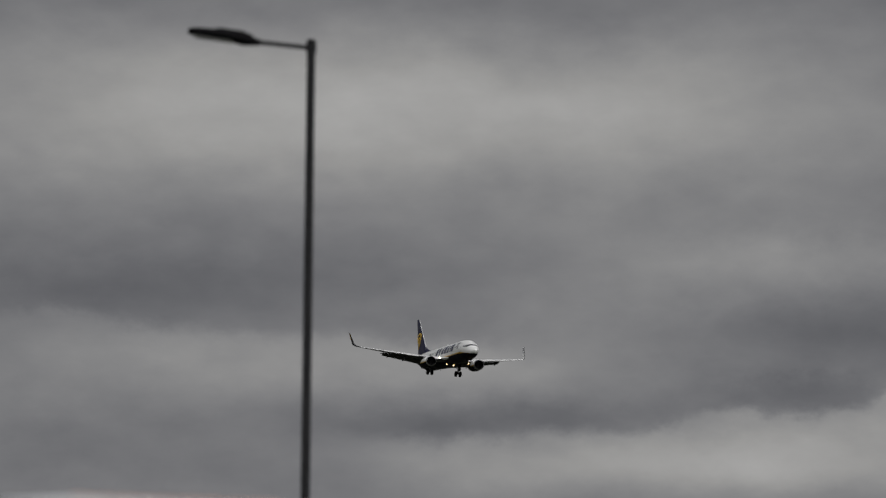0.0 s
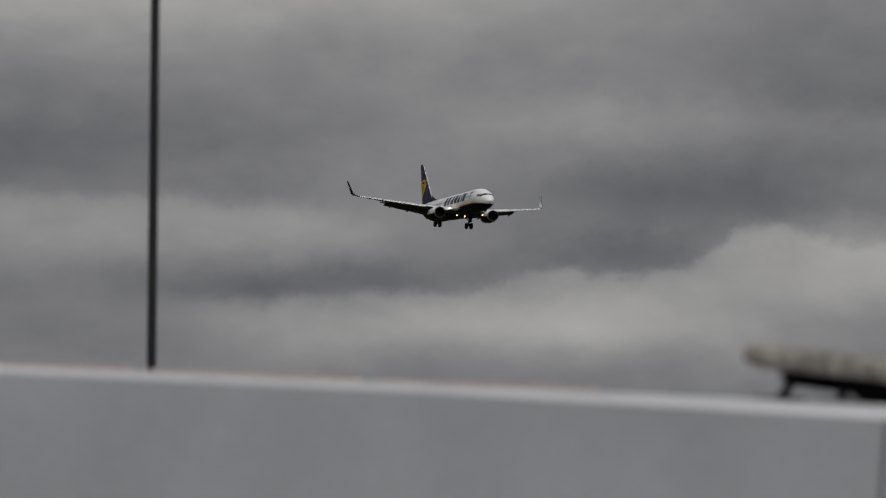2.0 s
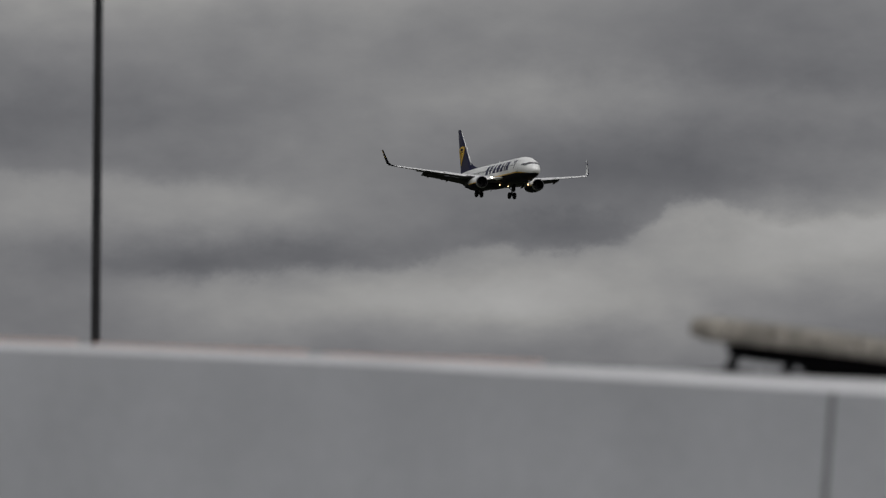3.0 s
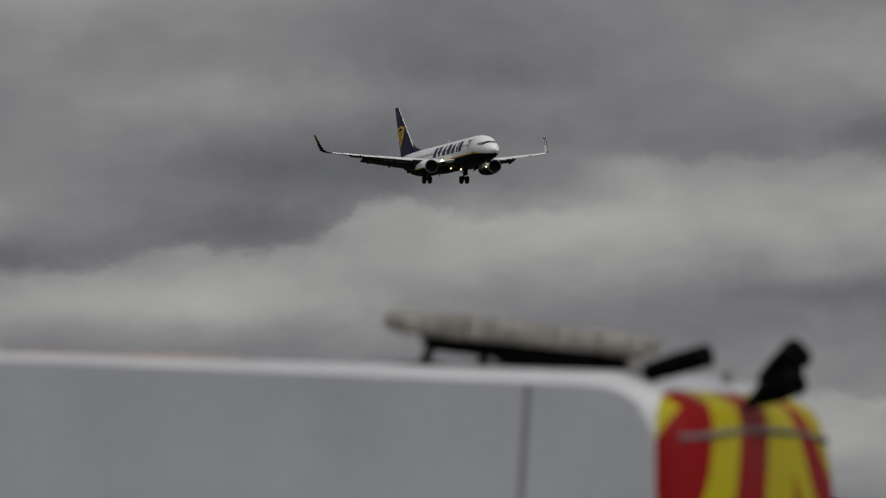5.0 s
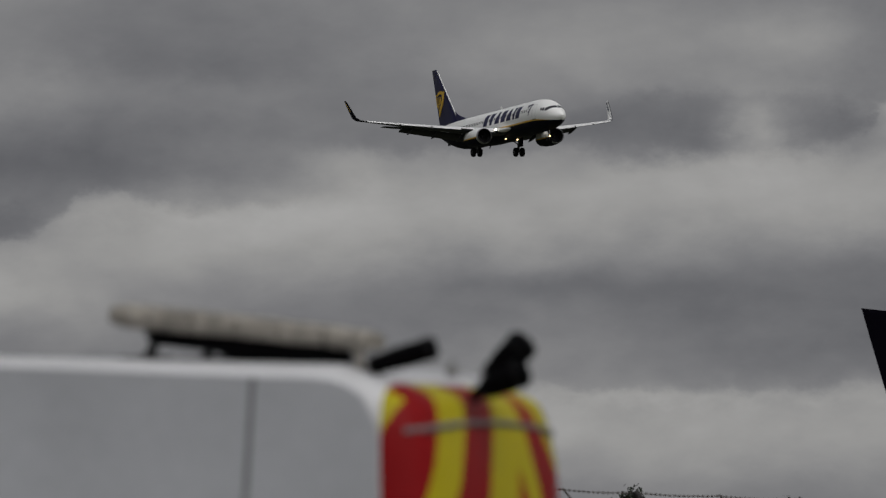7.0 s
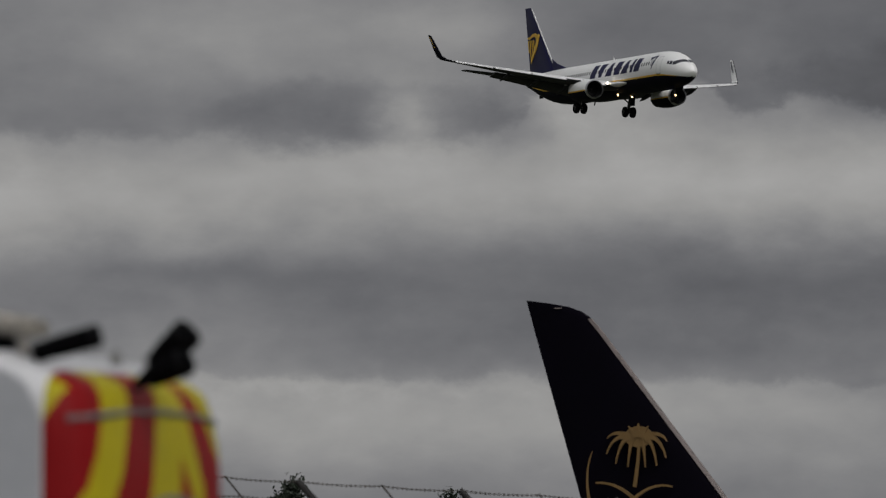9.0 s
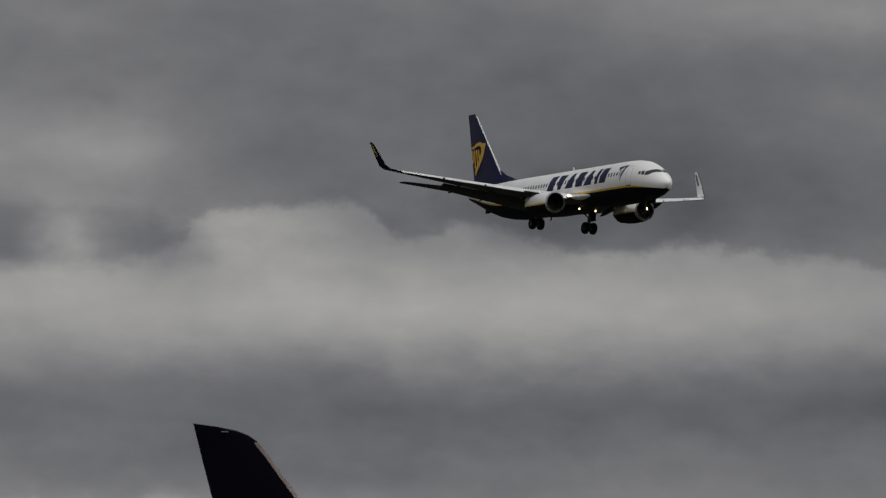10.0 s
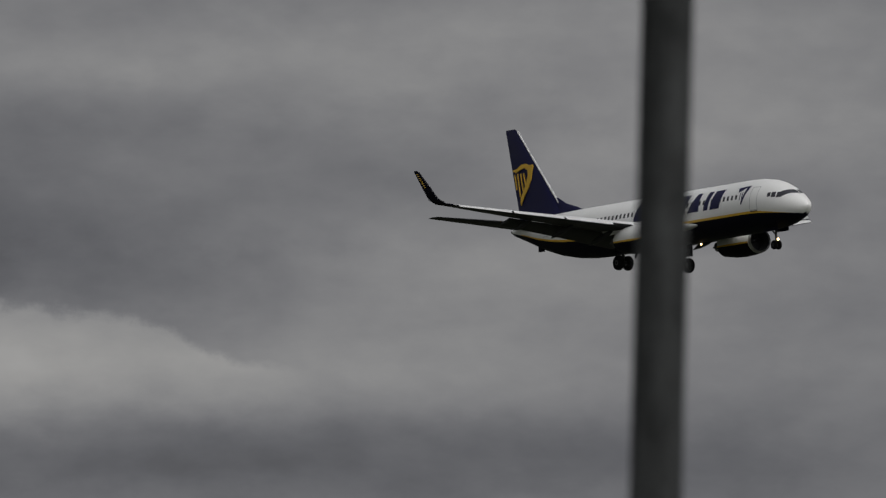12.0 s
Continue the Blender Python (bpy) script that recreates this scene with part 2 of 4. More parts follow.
WISPS_MIDEAST = (
    (0.16, 2.19, 0.66, 0.11, -5.0),
    (0.37, 1.62, 1.10, 0.11, 6.0),
    (0.81, 2.27, 1.41, 0.14, 8.0),
    (1.25, 3.29, 0.44, 0.11, -8.0),
    (1.34, 3.36, 0.88, 0.20, -6.0),
    (1.47, 1.61, 1.77, 0.12, -5.0),
    (1.47, 1.30, 1.55, 0.07, 7.0),
    (1.55, 3.44, 0.12, 0.18, 10.0),
    (1.67, 3.33, 0.20, 0.18, 8.0),
    (1.69, 3.29, 0.22, 0.18, 8.0),
    (1.97, 4.09, 0.49, 0.20, 15.0),
    (2.00, 3.74, 0.53, 0.18, 3.0),
    (2.31, 4.65, 0.66, 0.18, -6.0),
    (2.40, 3.32, 0.26, 0.19, -18.0),
    (2.58, 2.67, 0.53, 0.13, -4.0),
    (3.13, 3.49, 0.35, 0.11, 10.0),
    (3.15, 3.40, 0.49, 0.24, 10.0),
    (4.32, 3.47, 0.26, 0.12, -9.0),
)
WISPS_EAST = (
    (10.34, 4.35, 0.88, 0.49, 4.0),
    (11.16, 2.99, 1.32, 0.26, 5.0),
    (4.35, 1.95, 1.77, 0.18, 6.0),
    (4.37, 2.18, 0.66, 0.22, -5.0),
    (4.45, 3.91, 0.66, 0.26, 8.0),
    (4.70, 3.42, 0.22, 0.08, 8.0),
    (4.88, 3.34, 0.53, 0.11, -5.0),
    (5.87, 3.47, 1.10, 0.15, -3.0),
    (5.91, 3.71, 1.10, 0.18, -2.0),
    (6.14, 3.00, 0.88, 0.26, 4.0),
    (6.59, 2.21, 1.77, 0.20, 7.0),
    (7.00, 5.18, 1.32, 0.18, 6.0),
    (7.43, 2.79, 0.88, 0.22, 4.0),
    (8.06, 5.16, 1.10, 0.22, -4.0),
    (8.34, 4.35, 0.66, 0.22, 3.0),
    (9.23, 3.12, 1.10, 0.26, 4.0),
    (9.37, 4.02, 1.10, 0.22, 6.0),
    (11.26, 4.59, 0.35, 0.24, 9.0),
    (11.35, 5.25, 0.44, 0.35, -9.0),
    (11.57, 4.81, 1.15, 0.35, 4.0),
)
# lower edges of the cloud decks: azimuth and height (degrees), then contrast
DECK_MID = (((-2.10, 3.20), (-1.50, 3.21), (-0.95, 3.16), (-0.06, 3.21), (0.60, 3.10), (1.04, 3.08), (1.49, 3.09), (2.05, 3.12), (2.60, 3.20)), 9.0, 0.08)
DECK_EAST = (((2.05, 3.20), (2.45, 3.34), (2.66, 3.52), (2.86, 3.61), (3.44, 3.64), (3.90, 3.63), (4.06, 3.50), (4.33, 3.37), (4.68, 3.52), (5.03, 3.45), (5.47, 3.33), (5.90, 3.28), (6.40, 3.36), (7.00, 3.32), (7.60, 3.27), (8.10, 3.12), (8.50, 2.95), (9.20, 2.90)), 11.0, 0.06)
DECK_WEST = (((-8.20, 2.28), (-6.97, 2.30), (-5.90, 2.36), (-5.42, 2.48), (-4.95, 2.55), (-4.50, 2.52), (-4.07, 2.58), (-3.80, 2.74), (-3.55, 2.88), (-3.15, 2.82), (-2.50, 2.77), (-2.04, 2.80), (-1.40, 2.85)), 9.0, 0.07)
DECK_HIGH = (((-11.13, 3.29), (-10.21, 3.22), (-9.60, 3.13), (-8.92, 3.07), (-8.30, 3.11), (-7.64, 3.04), (-6.97, 3.00), (-6.50, 2.97)), 8.0, 0.09)
DECK_LOW = (((-0.69, 1.30), (0.64, 1.31), (1.96, 1.29), (3.29, 1.30), (4.61, 1.27), (5.93, 1.22)), 8.0, 0.05)
SKY_LEVEL = 117.1


def cloud_paint():
    """A glowing overcast: soft cloud masses, torn by noise at several sizes."""
    m = bpy.data.materials.new("overcast_cloud_layer")
    m.use_nodes = True
    n, l = m.node_tree.nodes, m.node_tree.links
    n.clear()

    def calc(op, a, c=None, d=None):
        k = n.new("ShaderNodeMath")
        k.operation = op
        for i, v in enumerate((a, c, d)):
            if v is None:
                continue
            if isinstance(v, (int, float)):
                k.inputs[i].default_value = v
            else:
                l.new(v, k.inputs[i])
        return k.outputs[0]

    at = n.new("ShaderNodeTexCoord")
    xyz = n.new("ShaderNodeSeparateXYZ")
    l.new(at.outputs["Object"], xyz.inputs[0])
    az = calc("MULTIPLY", calc("ARCTAN2", xyz.outputs["X"], xyz.outputs["Y"]), 57.2958)
    flat = calc("SQRT", calc("ADD", calc("POWER", xyz.outputs["X"], 2.0), calc("POWER", xyz.outputs["Y"], 2.0)))
    el = calc("MULTIPLY", calc("ARCTAN2", xyz.outputs["Z"], flat), 57.2958)

    def field(su, sv, w, detail, rough):
        v = n.new("ShaderNodeCombineXYZ")
        l.new(calc("MULTIPLY", az, su), v.inputs[0])
        l.new(calc("MULTIPLY", el, sv), v.inputs[1])
        v.inputs[2].default_value = w
        t = n.new("ShaderNodeTexNoise")
        t.inputs["Scale"].default_value, t.inputs["Detail"].default_value = 1.0, detail
        t.inputs["Roughness"].default_value = rough
        l.new(v.outputs[0], t.inputs["Vector"])
        return calc("SUBTRACT", t.outputs[0], 0.5)

    wu = calc("ADD", az, calc("MULTIPLY", field(0.9, 1.6, 3.1, 6, 0.55), 0.9))
    wv = calc("ADD", el, calc("MULTIPLY", field(0.9, 1.6, 8.7, 6, 0.55), 0.5))
    total = calc("MULTIPLY", field(0.7, 1.7, 1.3, 6, 0.52), 22.0)
    total = calc("ADD", total, calc("MULTIPLY", field(2.2, 3.6, 5.9, 5, 0.52), 15.0))
    torn_u = calc("ADD", az, calc("MULTIPLY", field(2.6, 3.6, 14.2, 5, 0.6), 0.5))
    torn_v = calc("ADD", el, calc("MULTIPLY", field(2.4, 3.2, 21.6, 6, 0.62), 0.34))
    for a, e, sa, se, lift in EDGED:
        u = calc("DIVIDE", calc("SUBTRACT", torn_u, a), sa)
        v = calc("DIVIDE", calc("SUBTRACT", torn_v, e), se)
        edge = n.new("ShaderNodeMapRange")
        edge.interpolation_type = "SMOOTHSTEP"
        for key, x in (("From Min", 0.55), ("From Max", 1.5), ("To Min", float(lift)), ("To Max", 0.0)):
            edge.inputs[key].default_value = x
        l.new(calc("MULTIPLY_ADD", u, u, calc("MULTIPLY", v, v)), edge.inputs["Value"])
        total = calc("ADD", total, edge.outputs[0])
    across = calc("DIVIDE", calc("ADD", torn_u, 14.0), 30.0)
    for points, contrast, soft in (DECK_MID, DECK_EAST, DECK_WEST, DECK_HIGH, DECK_LOW):
        line = n.new("ShaderNodeFloatCurve")
        curve = line.mapping.curves[0].points
        curve[0].location, curve[1].location = (0.0, points[0][1] / 6.0), (1.0, points[-1][1] / 6.0)
        for a, e in points:
            curve.new((a + 14.0) / 30.0, e / 6.0)
        line.mapping.update()
        l.new(across, line.inputs["Value"])
        gap = calc("SUBTRACT", torn_v, calc("MULTIPLY", line.outputs[0], 6.0))
        step = n.new("ShaderNodeMapRange")
        step.interpolation_type = "SMOOTHSTEP"
        for key, x in (("From Min", -soft), ("From Max", soft * 1.3), ("To Min", contrast), ("To Max", -contrast)):
            step.inputs[key].default_value = x
        l.new(gap, step.inputs["Value"])
        here = calc("POWER", 2.71828, calc("DIVIDE", calc("ABSOLUTE", gap), -0.45))
        for start, end in ((points[0][0], points[0][0] + 0.7), (points[-1][0], points[-1][0] - 0.7)):
            ends = n.new("ShaderNodeMapRange")
            ends.inputs["From Min"].default_value, ends.inputs["From Max"].default_value = start, end
            l.new(az, ends.inputs["Value"])
            here = calc("MULTIPLY", here, ends.outputs[0])
        total = calc("MULTIPLY_ADD", step.outputs[0], here, total)
    for a, e, sa, se, lift in SOFT_WEST + SOFT_MID + SOFT_EAST:
        u = calc("DIVIDE", calc("SUBTRACT", wu, a), sa)
        v = calc("DIVIDE", calc("SUBTRACT", wv, e), se)
        r = calc("MULTIPLY_ADD", u, u, calc("MULTIPLY", v, v))
        total = calc("MULTIPLY_ADD", calc("POWER", 2.71828, calc("MULTIPLY", r, -0.5)), float(lift), total)
    for a, e, sa, se, lift in WISPS_WEST + WISPS_MIDWEST + WISPS_MIDEAST + WISPS_EAST:
        u = calc("DIVIDE", calc("SUBTRACT", torn_u, a), sa)
        v = calc("DIVIDE", calc("SUBTRACT", torn_v, e), se)
        r = calc("MULTIPLY_ADD", u, u, calc("MULTIPLY", v, v))
        total = calc("MULTIPLY_ADD", calc("POWER", 2.71828, calc("MULTIPLY", r, -0.5)), float(lift), total)
    level = calc("DIVIDE", calc("ADD", total, SKY_LEVEL), 255.0)
    shine = calc("POWER", level, 2.2)
    tint = n.new("ShaderNodeMix")
    tint.data_type = "RGBA"
    tint.inputs["A"].default_value = (0.96, 0.975, 1.055, 1)
    tint.inputs["B"].default_value = (1.01, 1.0, 0.985, 1)
    ramp = n.new("ShaderNodeMapRange")
    ramp.inputs["From Min"].default_value, ramp.inputs["From Max"].default_value = 0.38, 0.58
    l.new(level, ramp.inputs["Value"])
    l.new(ramp.outputs[0], tint.inputs["Factor"])
    em = n.new("ShaderNodeEmission")
    l.new(tint.outputs["Result"], em.inputs["Color"])
    l.new(shine, em.inputs["Strength"])
    l.new(em.outputs[0], n.new("ShaderNodeOutputMaterial").inputs["Surface"])
    m.cycles.emission_sampling = "NONE"
    return m


CLOUD = cloud_paint()


# ---- mesh tools ----
def mesh_of(name, verts, faces, material, smooth=True):
    me = bpy.data.meshes.new(name)
    me.from_pydata([tuple(float(c) for c in v) for v in verts], [], faces)
    me.validate()
    bm = bmesh.new()
    bm.from_mesh(me)
    bmesh.ops.recalc_face_normals(bm, faces=bm.faces)
    bm.to_mesh(me)
    bm.free()
    me.materials.append(material)
    if smooth:
        me.polygons.foreach_set("use_smooth", [True] * len(me.polygons))
        me.set_sharp_from_angle(angle=radians(40))
    return me


def part(name, shape, material, parent=None, label="", smooth=True):
    """Links a shape (verts, faces) as one mesh object under a thing or a part."""
    ob = new(name, mesh_of(name, shape[0], shape[1], material, smooth))
    ob.parent = parent
    return tagged(ob, label)


def loft(rings, closed=True, caps=True):
    verts, faces, k = [], [], len(rings[0])
    for r in rings:
        verts.extend(r)
    for i in range(len(rings) - 1):
        for j in range(k if closed else k - 1):
            a, b = i * k + j, i * k + (j + 1) % k
            faces.append((a, b, b + k, a + k))
    if caps and closed:
        faces.append(tuple(range(k))[::-1])
        faces.append(tuple(range((len(rings) - 1) * k, len(rings) * k)))
    return verts, faces


def join(*shapes):
    verts, faces = [], []
    for v, f in shapes:
        o = len(verts)
        verts.extend(v)
        faces.extend(tuple(i + o for i in q) for q in f)
    return verts, faces


def moved(shape, m):
    return [tuple(m @ Vector(v)) for v in shape[0]], shape[1]


def tube(p0, p1, r0, r1=None, sides=12, steps=1):
    p0, p1 = Vector(p0), Vector(p1)
    r1 = r0 if r1 is None else r1
    q = (p1 - p0).to_track_quat("Z", "Y").to_matrix()
    rings = []
    for i in range(steps + 1):
        f = i / steps
        c, r = p0.lerp(p1, f), r0 + (r1 - r0) * f
        rings.append([tuple(c + q @ Vector((r * math.cos(a), r * math.sin(a), 0))) for a in (2 * math.pi * j / sides for j in range(sides))])
    return loft(rings)


def turned(profile, axis="x", sides=24, centre=(0, 0, 0)):
    """A turned body: profile of (along, radius)."""
    rings = []
    for s, r in profile:
        ring = []
        for j in range(sides):
            a = 2 * math.pi * j / sides
            c, d = r * math.cos(a), r * math.sin(a)
            p = (s, c, d) if axis == "x" else (c, s, d) if axis == "y" else (c, d, s)
            ring.append((p[0] + centre[0], p[1] + centre[1], p[2] + centre[2]))
        rings.append(ring)
    return loft(rings)


def box(x0, x1, y0, y1, z0, z1, bevel=0.0):
    bm = bmesh.new()
    bmesh.ops.create_cube(bm, size=1)
    for v in bm.verts:
        v.co = Vector(((x0 + x1) / 2 + v.co.x * (x1 - x0), (y0 + y1) / 2 + v.co.y * (y1 - y0), (z0 + z1) / 2 + v.co.z * (z1 - z0)))
    if bevel:
        bmesh.ops.bevel(bm, geom=list(bm.edges), offset=bevel, segments=3, affect="EDGES", profile=0.5)
    bm.verts.index_update()
    out = [tuple(v.co) for v in bm.verts], [tuple(v.index for v in f.verts) for f in bm.faces]
    bm.free()
    return out


def foil(sections, n=9):
    """A wing-like body through sections of (leading edge, trailing edge, thickness direction, thickness ratio)."""
    us = [0.5 * (1 - math.cos(math.pi * i / (n - 1))) for i in range(n)]
    rings = []
    for le, te, up, tc in sections:
        le, te, up = Vector(le), Vector(te), Vector(up)
        chord = (te - le).length
        half = [5 * tc * (0.2969 * math.sqrt(u) - 0.126 * u - 0.3516 * u * u + 0.2843 * u ** 3 - 0.1036 * u ** 4) * chord + 0.004 for u in us]
        ring = [le.lerp(te, u) + up * h for u, h in zip(us, half)]
        ring += [le.lerp(te, u) - up * h * 0.75 for u, h in list(zip(us, half))[::-1]]
        rings.append([tuple(p) for p in ring])
    return loft(rings)


# ---- large structure: ground and sky ----
def build_ground():
    """One sheet: level bank, falling beyond the fence to the airfield, out to the horizon."""
    xs = [-5000, -2000, -800, -300, -120, -60, -30, -15, -8, 0, 8, 15, 30, 60, 120, 300, 800, 2000, 5000]
    ys = [-5000, -2000, -600, -200, -80, -30, -10, 0, 10, 20, 30, 40, 60, 80, 110, 140, 160, 175, 190, 205, 220, 240, 300, 420, 700, 1500, 4900]
    rows = []
    for y in ys:
        f = min(1.0, max(0.0, (y - 165) / 65))
        z = -7.0 * f * f * (3 - 2 * f)
        rows.append([(x, y, z) for x in xs])
    part_ob = part("ground", loft(rows, closed=False), GRASS)
    return tagged(part_ob, "rough green airfield grass falling away beyond the fence", "ground", kind="structure")


def build_sky():
    """A far shell of cloud, centred on the viewer."""
    rows = []
    for i in range(41):
        e = radians(-0.6 + 14.6 * i / 40)
        rows.append([(4600 * math.cos(e) * math.sin(radians(a)), 4600 * math.cos(e) * math.cos(radians(a)), 4600 * math.sin(e)) for a in np.linspace(-24, 28, 80)])
    ob = part("sky_backdrop", loft(rows, closed=False), CLOUD)
    return tagged(ob, "heavy grey overcast of layered stratocumulus clouds", "sky", kind="structure")


build_ground()
sky_shell = build_sky()


# ---- the landing jet ----
# stations: distance behind the nose, middle height, half width, half height
HULL = ((0.0, -0.78, 0.02, 0.02), (0.08, -0.78, 0.24, 0.22), (0.3, -0.78, 0.48, 0.45), (0.7, -0.76, 0.78, 0.74), (1.2, -0.70, 1.04, 1.02), (1.8, -0.62, 1.28, 1.28),
        (2.4, -0.53, 1.46, 1.50), (3.0, -0.44, 1.60, 1.68), (3.8, -0.36, 1.73, 1.84), (5.0, -0.30, 1.84, 1.95), (6.5, -0.28, 1.88, 2.0), (15.0, -0.28, 1.88, 2.0), (25.0, -0.28, 1.88, 2.0),
        (27.0, -0.25, 1.86, 1.97), (29.0, -0.16, 1.78, 1.87), (31.0, 0.0, 1.6, 1.68), (33.0, 0.24, 1.32, 1.38), (34.0, 0.38, 1.14, 1.18), (35.0, 0.52, 0.93, 0.96), (36.5, 0.70, 0.60, 0.62), (37.6, 0.80, 0.34, 0.36), (38.0, 0.84, 0.16, 0.18))
HS, HZ, HW, HH = np.array(HULL).T


def hull(s, angle, grow=1.0):
    """A point of the hull s metres behind the nose; angle up from the starboard side."""
    z, w, h = np.interp(s, HS, HZ), np.interp(s, HS, HW) * grow, np.interp(s, HS, HH) * grow
    return (-s, -w * math.cos(radians(angle)), z + h * math.sin(radians(angle)))


def hull_angle(s, z):
    """The angle at which the hull's side reaches the height z."""
    zc, h = np.interp(s, HS, HZ), np.interp(s, HS, HH)
    return math.degrees(math.asin(max(-1, min(1, (z - zc) / h))))


def waterline(s):
    """The angle of the border between white flank and dark belly."""
    if s < 8.0:
        return hull_angle(s, -1.0 - 0.40 * max(0.0, (5.0 - s) / 5.0) ** 1.4)
    return -21.1


STATIONS = sorted(set([float(s) for s in HS] + [float(v) for v in np.linspace(5, 36, 32)] + [0.15, 0.5, 0.95, 1.5, 2.1, 2.7, 3.4, 4.4]))


def hull_band(lo, hi, n, grow=1.0, s0=0.0, s1=38.0, port=False):
    rings = []
    for s in STATIONS:
        if s0 <= s <= s1:
            a, b = lo(s), hi(s)
            ring = [hull(s, a + (b - a) * i / n, grow) for i in range(n + 1)]
            if port:
                ring = [(x, -y, z) for x, y, z in ring]
            rings.append(ring)
    return loft(rings, closed=False)


def decal(outline, grow=1.006, port=False, steps=6):
    """A four-sided mark on the flank: corners of (s, z), bottom pair then top pair."""
    (s0, z0), (s1, z1), (s2, z2), (s3, z3) = outline
    rings = []
    for i in range(steps + 1):
        f = i / steps
        row = []
        for g in np.linspace(0, 1, 4):
            s = (s0 + (s3 - s0) * f) * (1 - g) + (s1 + (s2 - s1) * f) * g
            z = (z0 + (z3 - z0) * f) * (1 - g) + (z1 + (z2 - z1) * f) * g
            p = hull(s, hull_angle(s, z), grow)
            row.append((p[0], -p[1], p[2]) if port else p)
        rings.append(row)
    return loft(rings, closed=False)


def build_wheel(name, centre, radius, width, parent):
    y = width / 2
    prof = [(-y, 0.3 * radius), (-y, 0.72 * radius), (-y * 0.85, 0.93 * radius), (-y * 0.45, radius), (y * 0.45, radius), (y * 0.85, 0.93 * radius), (y, 0.72 * radius), (y, 0.3 * radius)]
    wheel = part(name, turned(prof, "y", 20, centre), RUBBER, parent, "black rubber aircraft wheel")
    part("hub", turned([(-y * 0.96, 0.02), (-y * 1.04, 0.34 * radius), (-y * 0.6, 0.5 * radius), (y * 0.6, 0.5 * radius), (y * 1.04, 0.34 * radius), (y * 0.96, 0.02)], "y", 14, centre), DARK_METAL, wheel, "dark metal wheel hub")


def build_landing_jet():
    jet = tagged(new("landing_jet"), "white and navy twin-engine airliner with gear down on approach", "airliner")
    part("fuselage", hull_band(waterline, lambda s: 180 - waterline(s), 36), WHITE, jet, "glossy white upper fuselage")
    part("belly", hull_band(lambda s: -180 - waterline(s), waterline, 22), BELLY, jet, "dark navy belly")
    for side in (False, True):
        part("cheatline", hull_band(waterline, lambda s: waterline(s) + min(5.2, 1.6 * max(0, s - 0.9)), 3, 1.004, 0.95, 36.0, side), YELLOW, jet, "golden yellow stripe")
    part("wing_box_fairing", loft([[(-14.6 - 9.4 * f, (1.0 + 0.95 * math.sin(math.pi * min(1, max(0, f))) ** 0.6) * math.cos(a), -1.45 + (0.5 + 0.5 * math.sin(math.pi * f) ** 0.5) * math.sin(a))
                                    for a in (2 * math.pi * j / 24 for j in range(24))] for f in np.linspace(0.02, 0.98, 14)]), BELLY, jet, "dark belly fairing between the wings")

    # fin, dorsal fillet and rudder
    up = (0, 1, 0)
    part("fin", foil([((-30.8, 0, 0.8), (-36.85, 0, 0.8), up, 0.10), ((-32.0, 0, 2.75), (-37.25, 0, 2.75), up, 0.095), ((-34.6, 0, 5.7), (-37.95, 0, 5.7), up, 0.09), ((-37.2, 0, 8.72), (-38.66, 0, 8.72), up, 0.09), ((-37.5, 0, 8.86), (-38.68, 0, 8.86), up, 0.05)]), NAVY, jet, "navy blue tail fin")
    part("dorsal_fillet", foil([((-28.0, 0, 1.5), (-34.0, 0, 1.5), up, 0.05), ((-29.2, 0, 1.95), (-34.0, 0, 2.05), up, 0.045), ((-30.8, 0, 2.4), (-34.5, 0, 2.4), up, 0.05), ((-31.9, 0, 2.95), (-34.8, 0, 2.95), up, 0.05)]), NAVY, jet, "navy dorsal fillet")
    part("fin_leading_edge", loft([[(x - 0.06, -0.13 * k, z), (x + 0.05, -0.03, z), (x + 0.05, 0.03, z), (x - 0.06, 0.13 * k, z)] for x, z, k in ((-31.70, 2.52, 0.75), (-34.5, 5.7, 0.6), (-37.1, 8.68, 0.4))]), SLAT_GREY, jet, "pale fin leading edge")

    # emblem on the fin: plain golden shapes
    for y in (-1, 1):
        def lay(points, depth=0.19):
            ys = y * depth
            return [(x, ys, z) for x, z in points] + [(x, ys - y * 0.06, z) for x, z in points], [tuple(range(len(points))), tuple(range(len(points), 2 * len(points)))] + [(i, (i + 1) % len(points), (i + 1) % len(points) + len(points), i + len(points)) for i in range(len(points))]
        arc = [(-37.7, 5.60), (-37.1, 5.68), (-36.5, 5.95), (-35.9, 6.0), (-35.35, 5.80), (-35.0, 5.85), (-34.85, 5.70), (-35.05, 5.2), (-35.15, 4.75), (-35.55, 4.1), (-36.1, 3.5), (-36.62, 2.78)]
        back = [(-36.66, 3.35), (-36.2, 3.95), (-35.8, 4.6), (-35.6, 5.1), (-35.65, 5.45), (-36.1, 5.68), (-36.6, 5.58), (-37.2, 5.38)]
        bow = lay(arc + back)
        strings = [lay([(a, 5.25), (a + 0.10, 5.3), (a + 0.10 + d, b), (a + d, b)]) for a, b, d in ((-37.45, 4.05, 0.25), (-37.05, 3.5, 0.3), (-36.65, 3.85, 0.3), (-36.25, 4.3, 0.22))]
        part("emblem", join(bow, *strings), YELLOW, jet, "golden yellow emblem of plain curved shapes", smooth=False)

